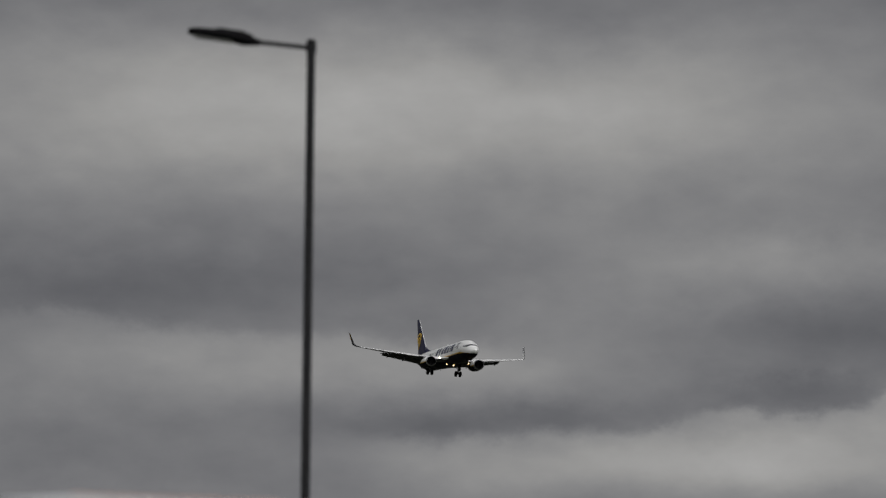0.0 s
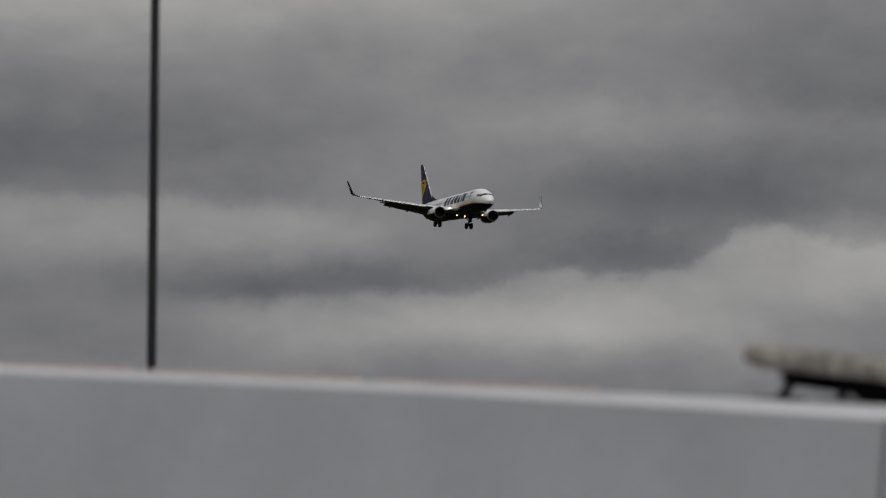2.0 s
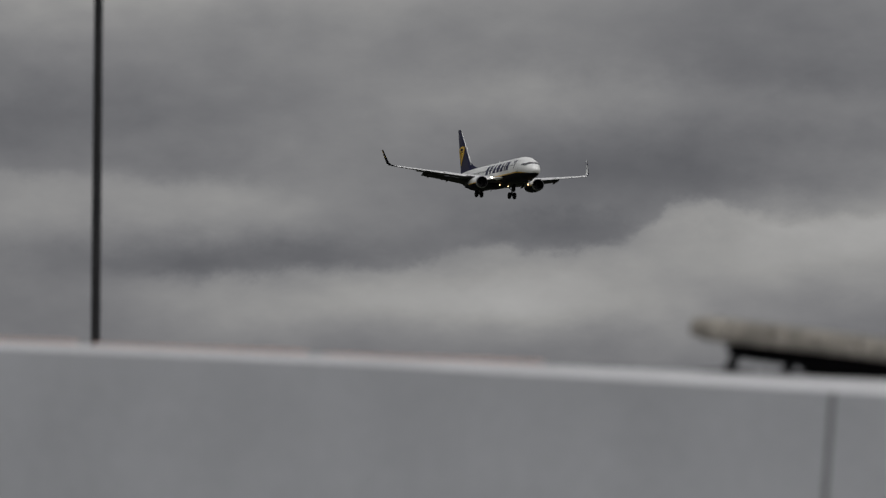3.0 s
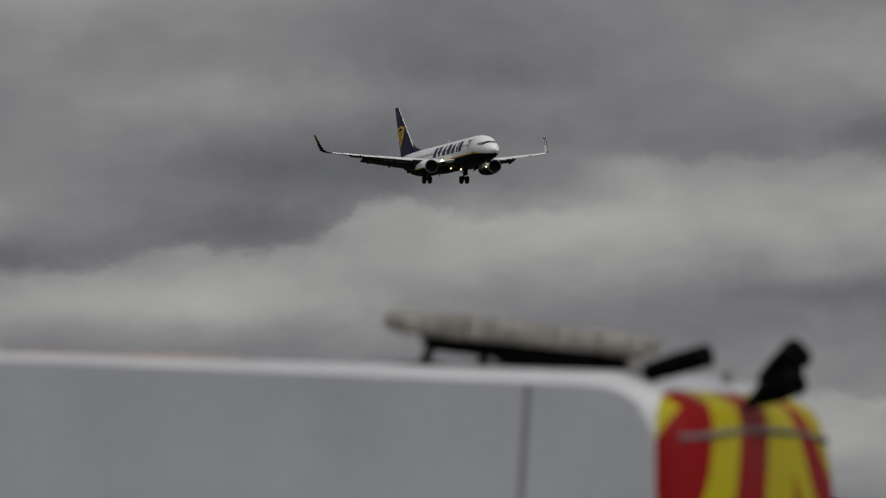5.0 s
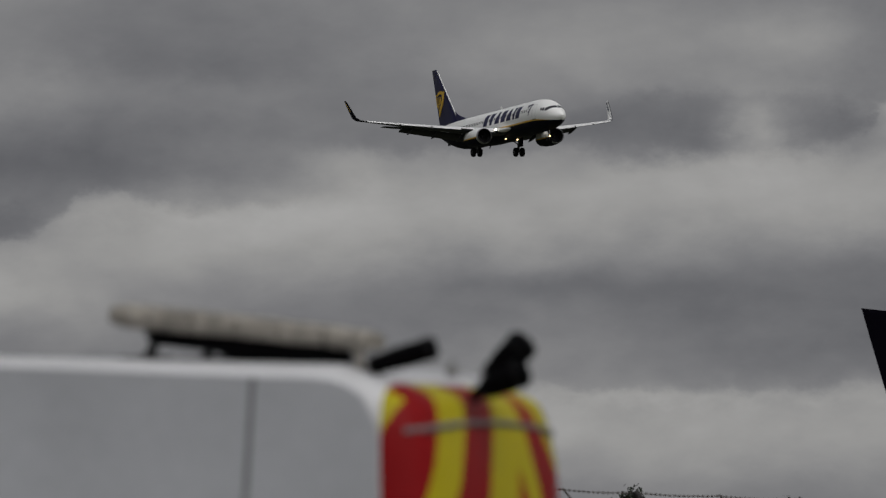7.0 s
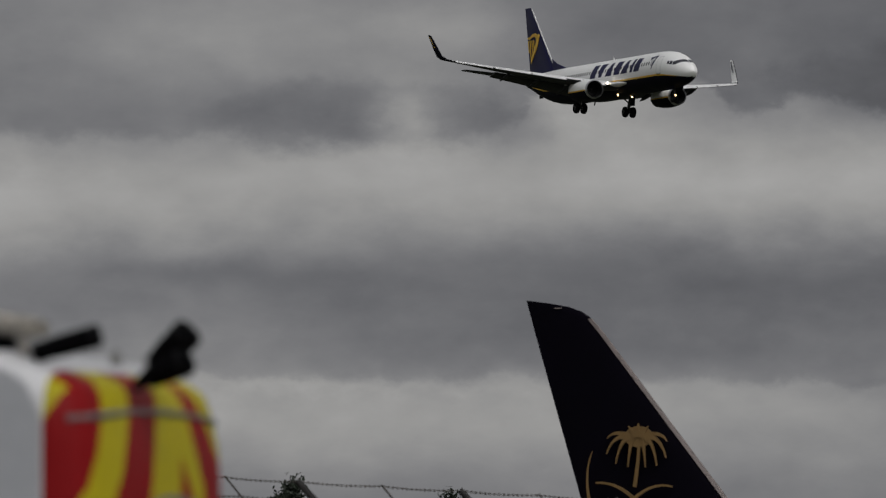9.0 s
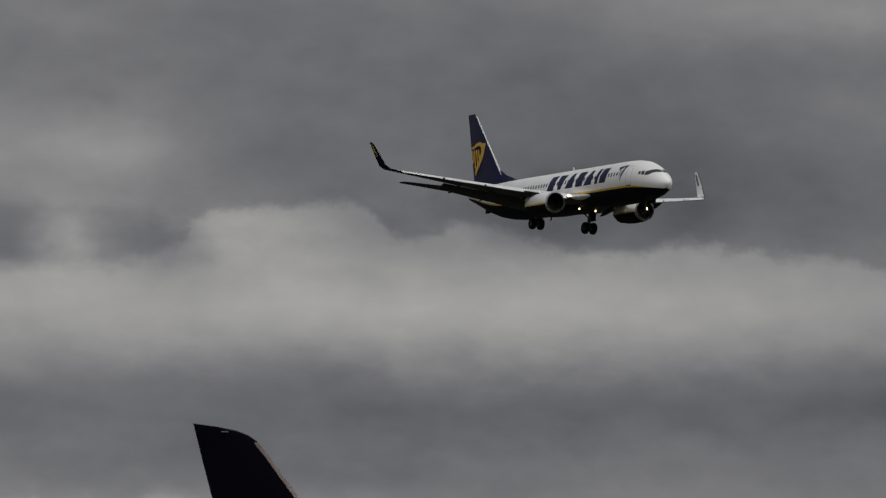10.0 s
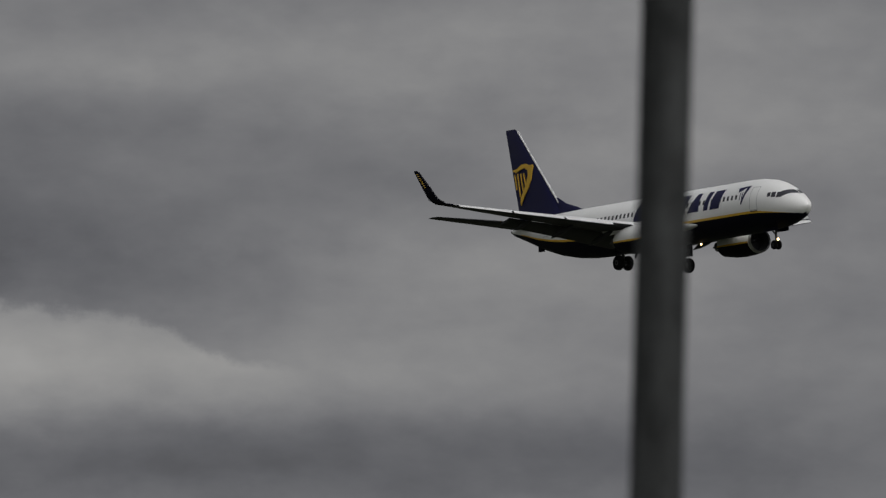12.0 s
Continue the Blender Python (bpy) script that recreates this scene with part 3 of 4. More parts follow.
    # tailplane
    for s in (-1, 1):
        part("tailplane", foil([((-33.2, s * 0.5, 0.95), (-37.2, s * 0.5, 0.92), (0, 0, 1), 0.10), ((-38.0, s * 7.0, 1.78), (-39.2, s * 7.0, 1.74), (0, 0, 1), 0.09), ((-38.4, s * 7.2, 1.80), (-39.2, s * 7.2, 1.76), (0, 0, 1), 0.05)]), WING_SHADE_GREY, jet, "grey tailplane")

    # wings with slats, flaps, fairings and blended winglets
    for s in (-1, 1):
        zu = Vector((0, -s * 0.12, 1)).normalized()
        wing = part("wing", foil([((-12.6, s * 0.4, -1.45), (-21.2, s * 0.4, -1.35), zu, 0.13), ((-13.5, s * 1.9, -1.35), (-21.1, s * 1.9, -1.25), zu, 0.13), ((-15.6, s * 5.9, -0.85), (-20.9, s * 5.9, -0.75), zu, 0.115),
                                  ((-18.6, s * 11.5, -0.05), (-22.0, s * 11.5, 0.03), zu, 0.105), ((-21.8, s * 16.7, 0.78), (-23.15, s * 16.7, 0.82), zu, 0.10)]), WING_SHADE_GREY, jet, "grey swept wing, underside shade painted in dark")
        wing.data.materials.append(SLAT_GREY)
        # upward faces pale, the rest dark: underside shade painted by normal
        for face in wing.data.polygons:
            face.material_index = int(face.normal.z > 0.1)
        for a, b in ((0.07, 0.22), (0.31, 0.52), (0.53, 0.75), (0.76, 0.985)):
            secs = []
            for f in (a, b):
                x, y, z = np.interp(f, (0, 0.27, 0.65, 1), (-13.5, -15.6, -18.6, -21.8)), np.interp(f, (0, 0.27, 0.65, 1), (1.9, 5.9, 11.5, 16.7)), np.interp(f, (0, 0.27, 0.65, 1), (-1.35, -0.85, -0.05, 0.78))
                c = np.interp(f, (0, 1), (1.1, 0.7))
                secs.append(((x + 0.30, s * y, z - 0.20 * c), (x - c + 0.30, s * y, z + 0.10), zu, 0.22))
            slat = part("slat", foil(secs, 7), WING_SHADE_GREY, wing, "pale extended slat, underside shade painted in dark")
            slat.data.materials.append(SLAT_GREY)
            # same split on the slat: its shaded underside is painted dark
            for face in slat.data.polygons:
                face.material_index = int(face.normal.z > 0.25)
        for y0, y1, x0, x1, c0, c1 in ((1.7, 5.3, -20.2, -20.1, 2.6, 2.4), (5.3, 11.8, -20.1, -21.5, 2.3, 1.6)):
            z0, z1 = np.interp((y0, y1), (1.9, 5.9, 11.5), (-1.36, -0.90, -0.09))
            part("flap", foil([((x0, s * y0, z0), (x0 - c0 * 0.92, s * y0, z0 - c0 * 0.25), zu, 0.12), ((x1, s * y1, z1), (x1 - c1 * 0.92, s * y1, z1 - c1 * 0.25), zu, 0.12)], 7), WING_SHADE_GREY, wing, "grey lowered flap")
        for y, x, z, k in ((4.9, -19.3, -1.5, 1.0), (7.9, -20.2, -1.05, 0.85), (10.9, -21.0, -0.55, 0.72)):
            part("flap_fairing", moved(turned([(1.6 * k, 0.02), (1.0 * k, 0.17 * k), (0, 0.25 * k), (-1.0 * k, 0.2 * k), (-1.9 * k, 0.03)], "x", 10), Matrix.Translation((x, s * y, z)) @ Matrix.Rotation(radians(-14), 4, "Y")), WING_SHADE_GREY, wing, "grey canoe-shaped flap fairing")
        out = lambda c, d: Vector((0, -s * math.cos(radians(d)), -math.sin(radians(d)))) * c
        shape = [((-21.8, s * 16.7, 0.78), (-23.15, s * 16.7, 0.82), (0, -s * 0.12, 1), 0.10), ((-22.35, s * 17.1, 0.92), (-23.65, s * 17.1, 0.95), (0, -s * 0.5, 0.86), 0.10), ((-22.95, s * 17.38, 1.3), (-24.1, s * 17.38, 1.3), (0, -s * 0.9, 0.42), 0.10),
                 ((-23.65, s * 17.55, 2.2), (-24.65, s * 17.55, 2.2), (0, -s * 0.98, 0.2), 0.09), ((-24.75, s * 17.76, 3.45), (-25.35, s * 17.76, 3.45), (0, -s * 0.98, 0.2), 0.09), ((-25.1, s * 17.80, 3.62), (-25.42, s * 17.80, 3.62), (0, -s * 0.98, 0.2), 0.06)]
        winglet = part("winglet", foil(shape), BELLY, jet, "dark winglet with a white inner face")
        inner = [(Vector(a) + Vector(u).normalized() * 0.03, Vector(b) + Vector(u).normalized() * 0.03, u, t) for a, b, u, t in shape[1:]]
        face = [[tuple(le.lerp(te, f) + Vector(u).normalized() * (te - le).length * t * 0.5) for f in (0.01, 0.3, 0.6, 0.99)] for le, te, u, t in inner]
        part("winglet_inner_face", loft(face, closed=False), WHITE, winglet, "white inner face")
        marks = [[(Vector(a).lerp(Vector(b), 0.5) + (Vector(c).lerp(Vector(d), 0.5) - Vector(a).lerp(Vector(b), 0.5)) * f) for f in np.linspace(0.05, 0.9, 8)] for (a, b, *_), (c, d, *_) in zip(shape[3:4], shape[4:5])][0]
        part("lettering_bar", join(*[box(p.x - 0.11, p.x + 0.11, p.y + s * 0.055, p.y + s * 0.075, p.z - 0.03, p.z + 0.03) for p in marks]), YELLOW, winglet, "small golden bars for lettering", smooth=False)
        part("lettering_bar", join(*[box(p.x - 0.13, p.x + 0.13, p.y - s * 0.15, p.y - s * 0.125, p.z - 0.045, p.z + 0.045) for p in marks]), NAVY, winglet, "small navy bars for lettering", smooth=False)

    # engines
    for s in (-1, 1):
        cy, cz = s * 4.83, -2.05
        def cowl(x, r, flat=1.0):
            return [(x, cy + r * 1.04 * math.cos(a), cz + r * (math.sin(a) if math.sin(a) > 0 else math.sin(a) * flat)) for a in (2 * math.pi * j / 28 for j in range(28))]
        engine = part("engine", loft([cowl(-12.70, 0.87, 0.95), cowl(-12.55, 0.92, 0.95), cowl(-12.75, 0.98, 0.96), cowl(-13.4, 1.06, 0.97), cowl(-14.4, 1.08, 1), cowl(-15.6, 1.02, 1), cowl(-16.8, 0.86, 1), cowl(-16.9, 0.80, 1), cowl(-16.4, 0.7, 1)], caps=False), WHITE, jet, "white engine nacelle with a yellow line")
        part("inlet_lip", loft([cowl(-12.74, 0.85, 0.95), cowl(-12.52, 0.87, 0.95), cowl(-12.45, 0.91, 0.95), cowl(-12.50, 0.955, 0.955), cowl(-12.66, 0.985, 0.96)], caps=False), ALUMINIUM, engine, "dull metal inlet lip")
        part("inlet_duct", loft([cowl(-12.6, 0.862, 0.95), cowl(-13.6, 0.76, 1), cowl(-13.62, 0.1, 1)], caps=False), DUCT, engine, "dark inlet duct")
        part("spinner", turned([(-13.1, 0.01), (-13.25, 0.13), (-13.6, 0.25)], "x", 14, (0, cy, cz)), DUCT, engine, "dark spinner")
        for k in range(18):
            a = 2 * math.pi * k / 18
            part("fan_blade", moved(([(-13.40, -0.05, 0.2), (-13.52, 0.06, 0.2), (-13.56, 0.13, 0.75), (-13.36, -0.10, 0.75)], [(0, 1, 2, 3)]), Matrix.Translation((0, cy, cz)) @ Matrix.Rotation(a, 4, "X")), DUCT, engine)
        part("core_nozzle", turned([(-16.3, 0.62), (-17.4, 0.48), (-17.9, 0.36), (-17.9, 0.2), (-18.5, 0.03)], "x", 18, (0, cy, cz)), DARK_METAL, engine, "dark exhaust nozzle")
        def skin(x, r, a0, a1, n, grow):
            return [(x, cy + r * 1.04 * grow * math.cos(radians(a)), cz + r * grow * math.sin(radians(a)) * (0.97 if x > -13.5 else 1.0)) for a in np.linspace(a0, a1, n)]
        tube_line = ((-12.75, 0.98), (-13.4, 1.06), (-14.4, 1.08), (-15.6, 1.02), (-16.8, 0.86))
        part("lower_cowl", loft([skin(x, r, 192, 348, 16, 1.006) for x, r in tube_line], closed=False), BELLY, engine, "dark navy lower cowl")
        for a0, a1 in ((185, 192), (348, 355)):
            part("cowl_line", loft([skin(x, r, a0, a1, 3, 1.008) for x, r in tube_line], closed=False), YELLOW, engine, "golden yellow line")
        part("pylon", foil([((-13.9, cy, cz + 0.95), (-19.2, cy, cz + 0.55), (0, 1, 0), 0.10), ((-14.9, cy, cz + 1.25), (-19.6, cy, cz + 1.2), (0, 1, 0), 0.10)], 7), WHITE, engine, "white engine pylon")
        part("chine", box(-14.6, -13.6, cy - s * 0.72 - 0.02, cy - s * 0.72 + 0.02, cz + 0.68, cz + 0.98), WHITE, engine)

    # landing gear
    for s in (-1, 1):
        y = s * 2.86
        gear = part("main_gear", join(tube((-19.45, y, -1.3), (-19.55, y, -3.3), 0.15, 0.11), tube((-19.55, y - 0.42, -3.35), (-19.55, y + 0.42, -3.35), 0.09), tube((-19.5, y, -2.5), (-19.4, y - s * 1.4, -1.5), 0.07), tube((-19.7, y, -2.2), (-20.0, y, -3.0), 0.05), tube((-20.0, y, -3.0), (-19.6, y, -3.3), 0.05)), DARK_METAL, jet, "dark steel main gear leg")
        part("gear_door", box(-20.1, -18.9, y + s * 0.30, y + s * 0.34, -2.7, -1.35, 0.015), BELLY, gear, "small dark gear door")
        for d in (-0.43, 0.43):
            build_wheel("wheel", (-19.55, y + d, -3.37), 0.565, 0.40, gear)
    gear = part("nose_gear", join(tube((-4.1, 0, -1.6), (-4.1, 0, -3.3), 0.10, 0.075), tube((-4.1, -0.24, -3.34), (-4.1, 0.24, -3.34), 0.06), tube((-4.1, 0, -2.6), (-5.2, 0, -1.7), 0.055)), DARK_METAL, jet, "slim nose gear leg")
    for d in (-0.2, 0.2):
        build_wheel("wheel", (-4.1, d, -3.36), 0.345, 0.2, gear)
        part("gear_door", box(-4.9, -3.2, d * 2.6 - 0.015, d * 2.6 + 0.015, -2.35, -1.7, 0.01), BELLY, gear, "dark nose gear door")
    part("taxi_light", turned([(-3.92, 0.01), (-3.86, 0.10), (-3.84, 0.01)], "x", 12, (0, 0, -2.95)), LANDING_DIM, gear, "lit warm taxi light")
    for s in (-1, 1):
        part("landing_light", turned([(-14.0, 0.01), (-13.9, 0.11), (-13.82, 0.08), (-13.8, 0.01)], "x", 12, (0, s * 2.68, -1.12)), LANDING, jet, "lit landing light in the wing root")
        part("wing_root_fairing", loft([[(x, s * (1.65 + w * math.cos(a)), -1.22 + h * math.sin(a)) for a in (2 * math.pi * j / 14 for j in range(14))] for x, w, h in ((-11.6, 0.05, 0.05), (-12.2, 0.38, 0.18), (-13.3, 0.72, 0.27), (-14.6, 1.0, 0.30))]), SLAT_GREY, jet, "pale wing root fairing")
    for x, y, z in ((-14.8, -1.0, -2.06), (-13.5, 0.0, -2.30)):
        part("belly_lamp", turned([(x, 0.01), (x + 0.05, 0.09), (x + 0.12, 0.01)], "x", 10, (0, y, z - 0.12)), LANDING_DIM, jet, "lit small warm belly lamp")

    # cabin windows, cockpit panes, doors, title blocks
    for port in (False, True):
        zs = 0.36
        pane = None
        for k in range(46):
            s = 6.4 + 0.508 * k
            if 14.9 < s < 15.3 or s > 29.6:
                continue
            if pane is None:
                w = decal([(0 + 10, zs - 0.17), (0.24 + 10, zs - 0.17), (0.24 + 10, zs + 0.17), (0 + 10, zs + 0.17)], 1.004, port, 2)
                pane = mesh_of("window_pane", [(x + 10, y, z) for x, y, z in w[0]], w[1], PANE_DARK)
            ob = new("window_pane", pane)
            ob.parent, ob.location = jet, (-s, 0, 0)
        for s0, s1, z0, z1 in ((1.80, 2.26, -0.05, 0.36), (2.31, 2.70, 0.00, 0.38), (2.75, 3.06, 0.06, 0.38)):
            part("cockpit_pane", decal([(s0, z0), (s1, z0), (s1, z1), (s0 + 0.05, z1)], 1.008, port), COCKPIT, jet, "dark cockpit window pane")
        screen = []
        for a in np.linspace(30, 88, 9):
            low = 1.74 - 0.55 * min(1.0, (a - 30) / 34) - 0.22 * max(0.0, (a - 64) / 24)
            screen.append([(lambda p: (p[0], -p[1] if port else p[1], p[2]))(hull(low + d, a, 1.008)) for d in (0, 0.18, 0.36, 0.54)])
        part("windscreen", loft(screen, closed=False), COCKPIT, jet, "dark windscreen")
        for s0, s1, z0, z1 in ((4.05, 4.85, -0.80, 0.95), (31.2, 31.95, -0.2, 1.3)):
            t = 0.035
            part("door_outline", join(*[decal(q, 1.005, port) for q in ([(s0, z0), (s0 + t, z0), (s0 + t, z1), (s0, z1)], [(s1 - t, z0), (s1, z0), (s1, z1), (s1 - t, z1)], [(s0, z0), (s1, z0), (s1, z0 + t), (s0, z0 + t)], [(s0, z1 - t), (s1, z1 - t), (s1, z1), (s0, z1)])]), SEAM_GREY, jet, "thin grey cabin door outline")
        part("door_sill", decal([(4.1, -0.90), (4.85, -0.90), (4.85, -0.83), (4.1, -0.83)], 1.006, port), PANE_DARK, jet)
        lean, z0, z1 = 0.34, -0.26, 1.12
        slab = ((0, 0.86, 0, 0, 0.86, 1),)
        fork = ((0.26, 0.70, 0, -0.02, 0.98, 1),)
        peak = ((-0.04, 0.96, 0, 0.36, 0.72, 1),)
        for a, w, blocks in ((19.5, 1.36, slab), (17.9, 1.40, fork), (16.05, 1.46, peak), (14.2, 1.50, slab), (12.55, 1.46, peak), (10.6, 0.66, slab), (9.75, 1.36, slab)):
            quads = []
            for f0, f1, g0, f2, f3, g1 in blocks:
                h0, h1 = z0 + (z1 - z0) * g0, z0 + (z1 - z0) * g1
                quads.append(decal([(a - w * f0 - lean * g0, h0), (a - w * f1 - lean * g0, h0), (a - w * f3 - lean * g1, h1), (a - w * f2 - lean * g1, h1)], 1.007, port))
            part("title_block", join(*quads), NAVY, jet, "navy blue block in place of a title letter", smooth=True)
        part("nose_emblem", join(decal([(6.35, 0.70), (6.2, 0.70), (5.2, 1.12), (6.5, 1.02)], 1.007, port), decal([(5.95, -0.25), (5.8, -0.25), (5.1, 1.1), (5.45, 1.1)], 1.007, port), decal([(6.1, 0.1), (6.02, 0.1), (6.02, 0.7), (6.1, 0.7)], 1.007, port), decal([(5.85, 0.0), (5.77, 0.0), (5.77, 0.7), (5.85, 0.7)], 1.007, port)), NAVY, jet, "thin navy emblem of plain strokes")
    part("antenna", foil([((-17.5, 0, 1.68), (-17.95, 0, 1.68), (0, 1, 0), 0.1), ((-17.75, 0, 2.08), (-17.95, 0, 2.08), (0, 1, 0), 0.1)], 5), WHITE, jet, "small white blade antenna")
    part("belly_antenna", foil([((-21.5, 0, -2.2), (-21.9, 0, -2.2), (0, 1, 0), 0.1), ((-21.8, 0, -2.7), (-22.0, 0, -2.7), (0, 1, 0), 0.1)], 5), BELLY, jet, "small belly antenna")
    part("tail_skid", box(-34.6, -33.9, -0.08, 0.08, -1.05, -0.6, 0.03), BELLY, jet)
    part("exhaust_cone", turned([(-37.9, 0.17), (-38.15, 0.13), (-38.1, 0.02)], "x", 12, (0, 0, 0.84)), DARK_METAL, jet, "dark tail exhaust")
    return jet


landing_jet = build_landing_jet()


# ---- the parked airliner whose fin stands behind the fence ----
def build_parked_airliner():
    """Local x forward, z up from the apron; the fin's top is 17.1 m up."""
    plane = tagged(new("parked_airliner"), "parked wide-body airliner with a black tail fin and gold emblem", "airliner")
    up = (0, 1, 0)
    rings = []
    for s, z, r in ((0, 5.6, 0.1), (0.8, 5.55, 1.0), (2.5, 5.6, 1.9), (5, 5.8, 2.55), (8, 6.0, 2.82), (38, 6.0, 2.82), (44, 6.2, 2.6), (50, 6.8, 1.95), (55, 7.4, 1.2), (58.5, 7.8, 0.5), (59, 7.85, 0.15)):
        rings.append([(48 - s, r * math.cos(a), z - 0.3 + r * math.sin(a)) for a in (2 * math.pi * j / 32 for j in range(32))])
    part("fuselage", loft(rings), WHITE, plane, "white wide-body fuselage")
    # fin: root behind, tip cut slanting with a rounded front corner
    fin = part("fin", foil([((-1.2, 0, 8.1), (-7.55, 0, 8.1), up, 0.10), ((-2.95, 0, 10.3), (-8.18, 0, 10.3), up, 0.10), ((-7.45, 0, 16.05), (-9.86, 0, 16.05), up, 0.10), ((-7.85, 0, 16.5), (-9.99, 0, 16.52), up, 0.09),
                            ((-8.15, 0, 16.70), (-10.06, 0, 16.76), up, 0.08), ((-8.6, 0, 16.86), (-10.11, 0, 16.95), up, 0.07), ((-9.3, 0, 16.99), (-10.16, 0, 17.10), up, 0.04)], 13), FIN_BLACK, plane, "black swept fin with a slanting tip")
    # thin pale strip: the lit rounding of the fin, put into colour
    part("leading_edge", loft([[(x - 0.12, -0.15 * k, z), (x + 0.03, -0.05, z), (x + 0.03, 0.05, z), (x - 0.12, 0.15 * k, z)] for x, z, k in ((-1.30, 8.2, 0.9), (-7.42, 16.0, 0.5), (-7.83, 16.46, 0.3))]), FIN_EDGE, fin, "pale leading edge, highlight painted in")
    part("tip_light", box(-9.1, -8.85, -0.11, 0.11, 16.80, 16.84), FIN_EDGE, fin, "small pale tip fitting")
    for y in (-1, 1):
        def plate(points, depth=0.40):
            a, b = y * depth, y * (depth - 0.1)
            k = len(points)
            return [(x, a, z) for x, z in points] + [(x, b, z) for x, z in points], [tuple(range(k)), tuple(range(k, 2 * k))] + [(i, (i + 1) % k, (i + 1) % k + k, i + k) for i in range(k)]
        cx, cz = EMBLEM[0] + 0.09, EMBLEM[1] + 0.17

        def sweep(p, q, r, wide, thin, depth):
            """A flat stroke along a bend from p by q to r, tapering to its end."""
            p, q, r = Vector(p), Vector(q), Vector(r)
            left, right = [], []
            for f in np.linspace(0, 1, 8):
                f = float(f)
                at = p * (1 - f) ** 2 + q * 2 * f * (1 - f) + r * f * f
                d = ((q - p) * (1 - f) + (r - q) * f).normalized() * (wide + (thin - wide) * f) / 2
                left.append((cx + at.x - d.y, cz + at.y + d.x))
                right.append((cx + at.x + d.y, cz + at.y - d.x))
            return plate(left + right[::-1], depth)

        fronds = [plate([(cx + 0.50 * math.cos(u), cz + 0.36 * math.sin(u)) for u in (2 * math.pi * j / 24 for j in range(24))], 0.40)]
        for k, (x, z) in enumerate(((-1.13, -0.06), (-1.15, -0.58), (-0.82, -0.92), (-0.38, -1.04), (0.24, -1.04), (0.65, -0.99), (0.98, -0.72), (1.02, -0.17), (-0.36, 0.36), (0.0, 0.46), (0.36, 0.36))):
            bend = (x * 0.78, 0.30 + z * 0.25) if z < 0 else (x * 0.6, z * 0.6)
            fronds.append(sweep((x * 0.2, -0.02), bend, (x, z), 0.21, 0.02, 0.404 + 0.004 * k))
        stem = sweep((0.03, -0.3), (0.0, -0.9), (-0.13, -1.70), 0.08, 0.11, 0.452)
        arcs = [sweep((-0.13, -2.12), (-0.80, -1.50), (-1.52, -1.56), 0.11, 0.06, 0.456), sweep((-0.18, -2.12), (0.55, -1.50), (1.22, -1.70), 0.11, 0.06, 0.460), sweep((-1.72, -2.3), (-1.98, -1.3), (-1.64, -0.48), 0.08, 0.008, 0.464)]
        for stroke in fronds + [stem] + arcs:
            part("emblem_stroke", stroke, GOLD, fin, "dull gold emblem stroke", smooth=False)
    for s in (-1, 1):
        part("tailplane", foil([((0.5, s * 0.8, 7.2), (-6.5, s * 0.8, 7.2), (0, 0, 1), 0.1), ((-6.2, s * 9.6, 8.0), (-8.6, s * 9.6, 8.0), (0, 0, 1), 0.09)]), WING_SHADE_GREY, plane, "grey tailplane")
        part("wing", foil([((28, s * 1.5, 4.6), (17, s * 1.5, 4.6), (0, 0, 1), 0.12), ((8, s * 29, 6.6), (5, s * 29, 6.6), (0, 0, 1), 0.09)]), WING_SHADE_GREY, plane, "grey swept wing")
        part("main_gear", join(tube((19, s * 5, 4.2), (19, s * 5, 0.7), 0.3), *[turned([(-0.3, 0.3), (-0.3, 0.6), (-0.15, 0.7), (0.15, 0.7), (0.3, 0.6), (0.3, 0.3)], "y", 18, (19 + a, s * 5 + b, 0.7)) for a in (-0.8, 0.8) for b in (-0.6, 0.6)]), DARK_METAL, plane, "dark main gear with four wheels")
    part("nose_gear", join(tube((42, 0, 3.4), (42, 0, 0.5), 0.2), *[turned([(-0.2, 0.2), (-0.2, 0.45), (0.2, 0.45), (0.2, 0.2)], "y", 16, (42, b, 0.45)) for b in (-0.4, 0.4)]), DARK_METAL, plane, "dark nose gear")
    return plane


EMBLEM = (-6.08, 12.25)
parked = build_parked_airliner()
TAIL_TURN = -22.0
tip = Matrix.Rotation(radians(TAIL_TURN), 4, "Z") @ Vector((-10.16, 0, 0))
parked.matrix_world = Matrix.Translation((250 * math.tan(radians(2.352)) - tip.x, 250 - tip.y, -7.0)) @ Matrix.Rotation(radians(TAIL_TURN), 4, "Z")


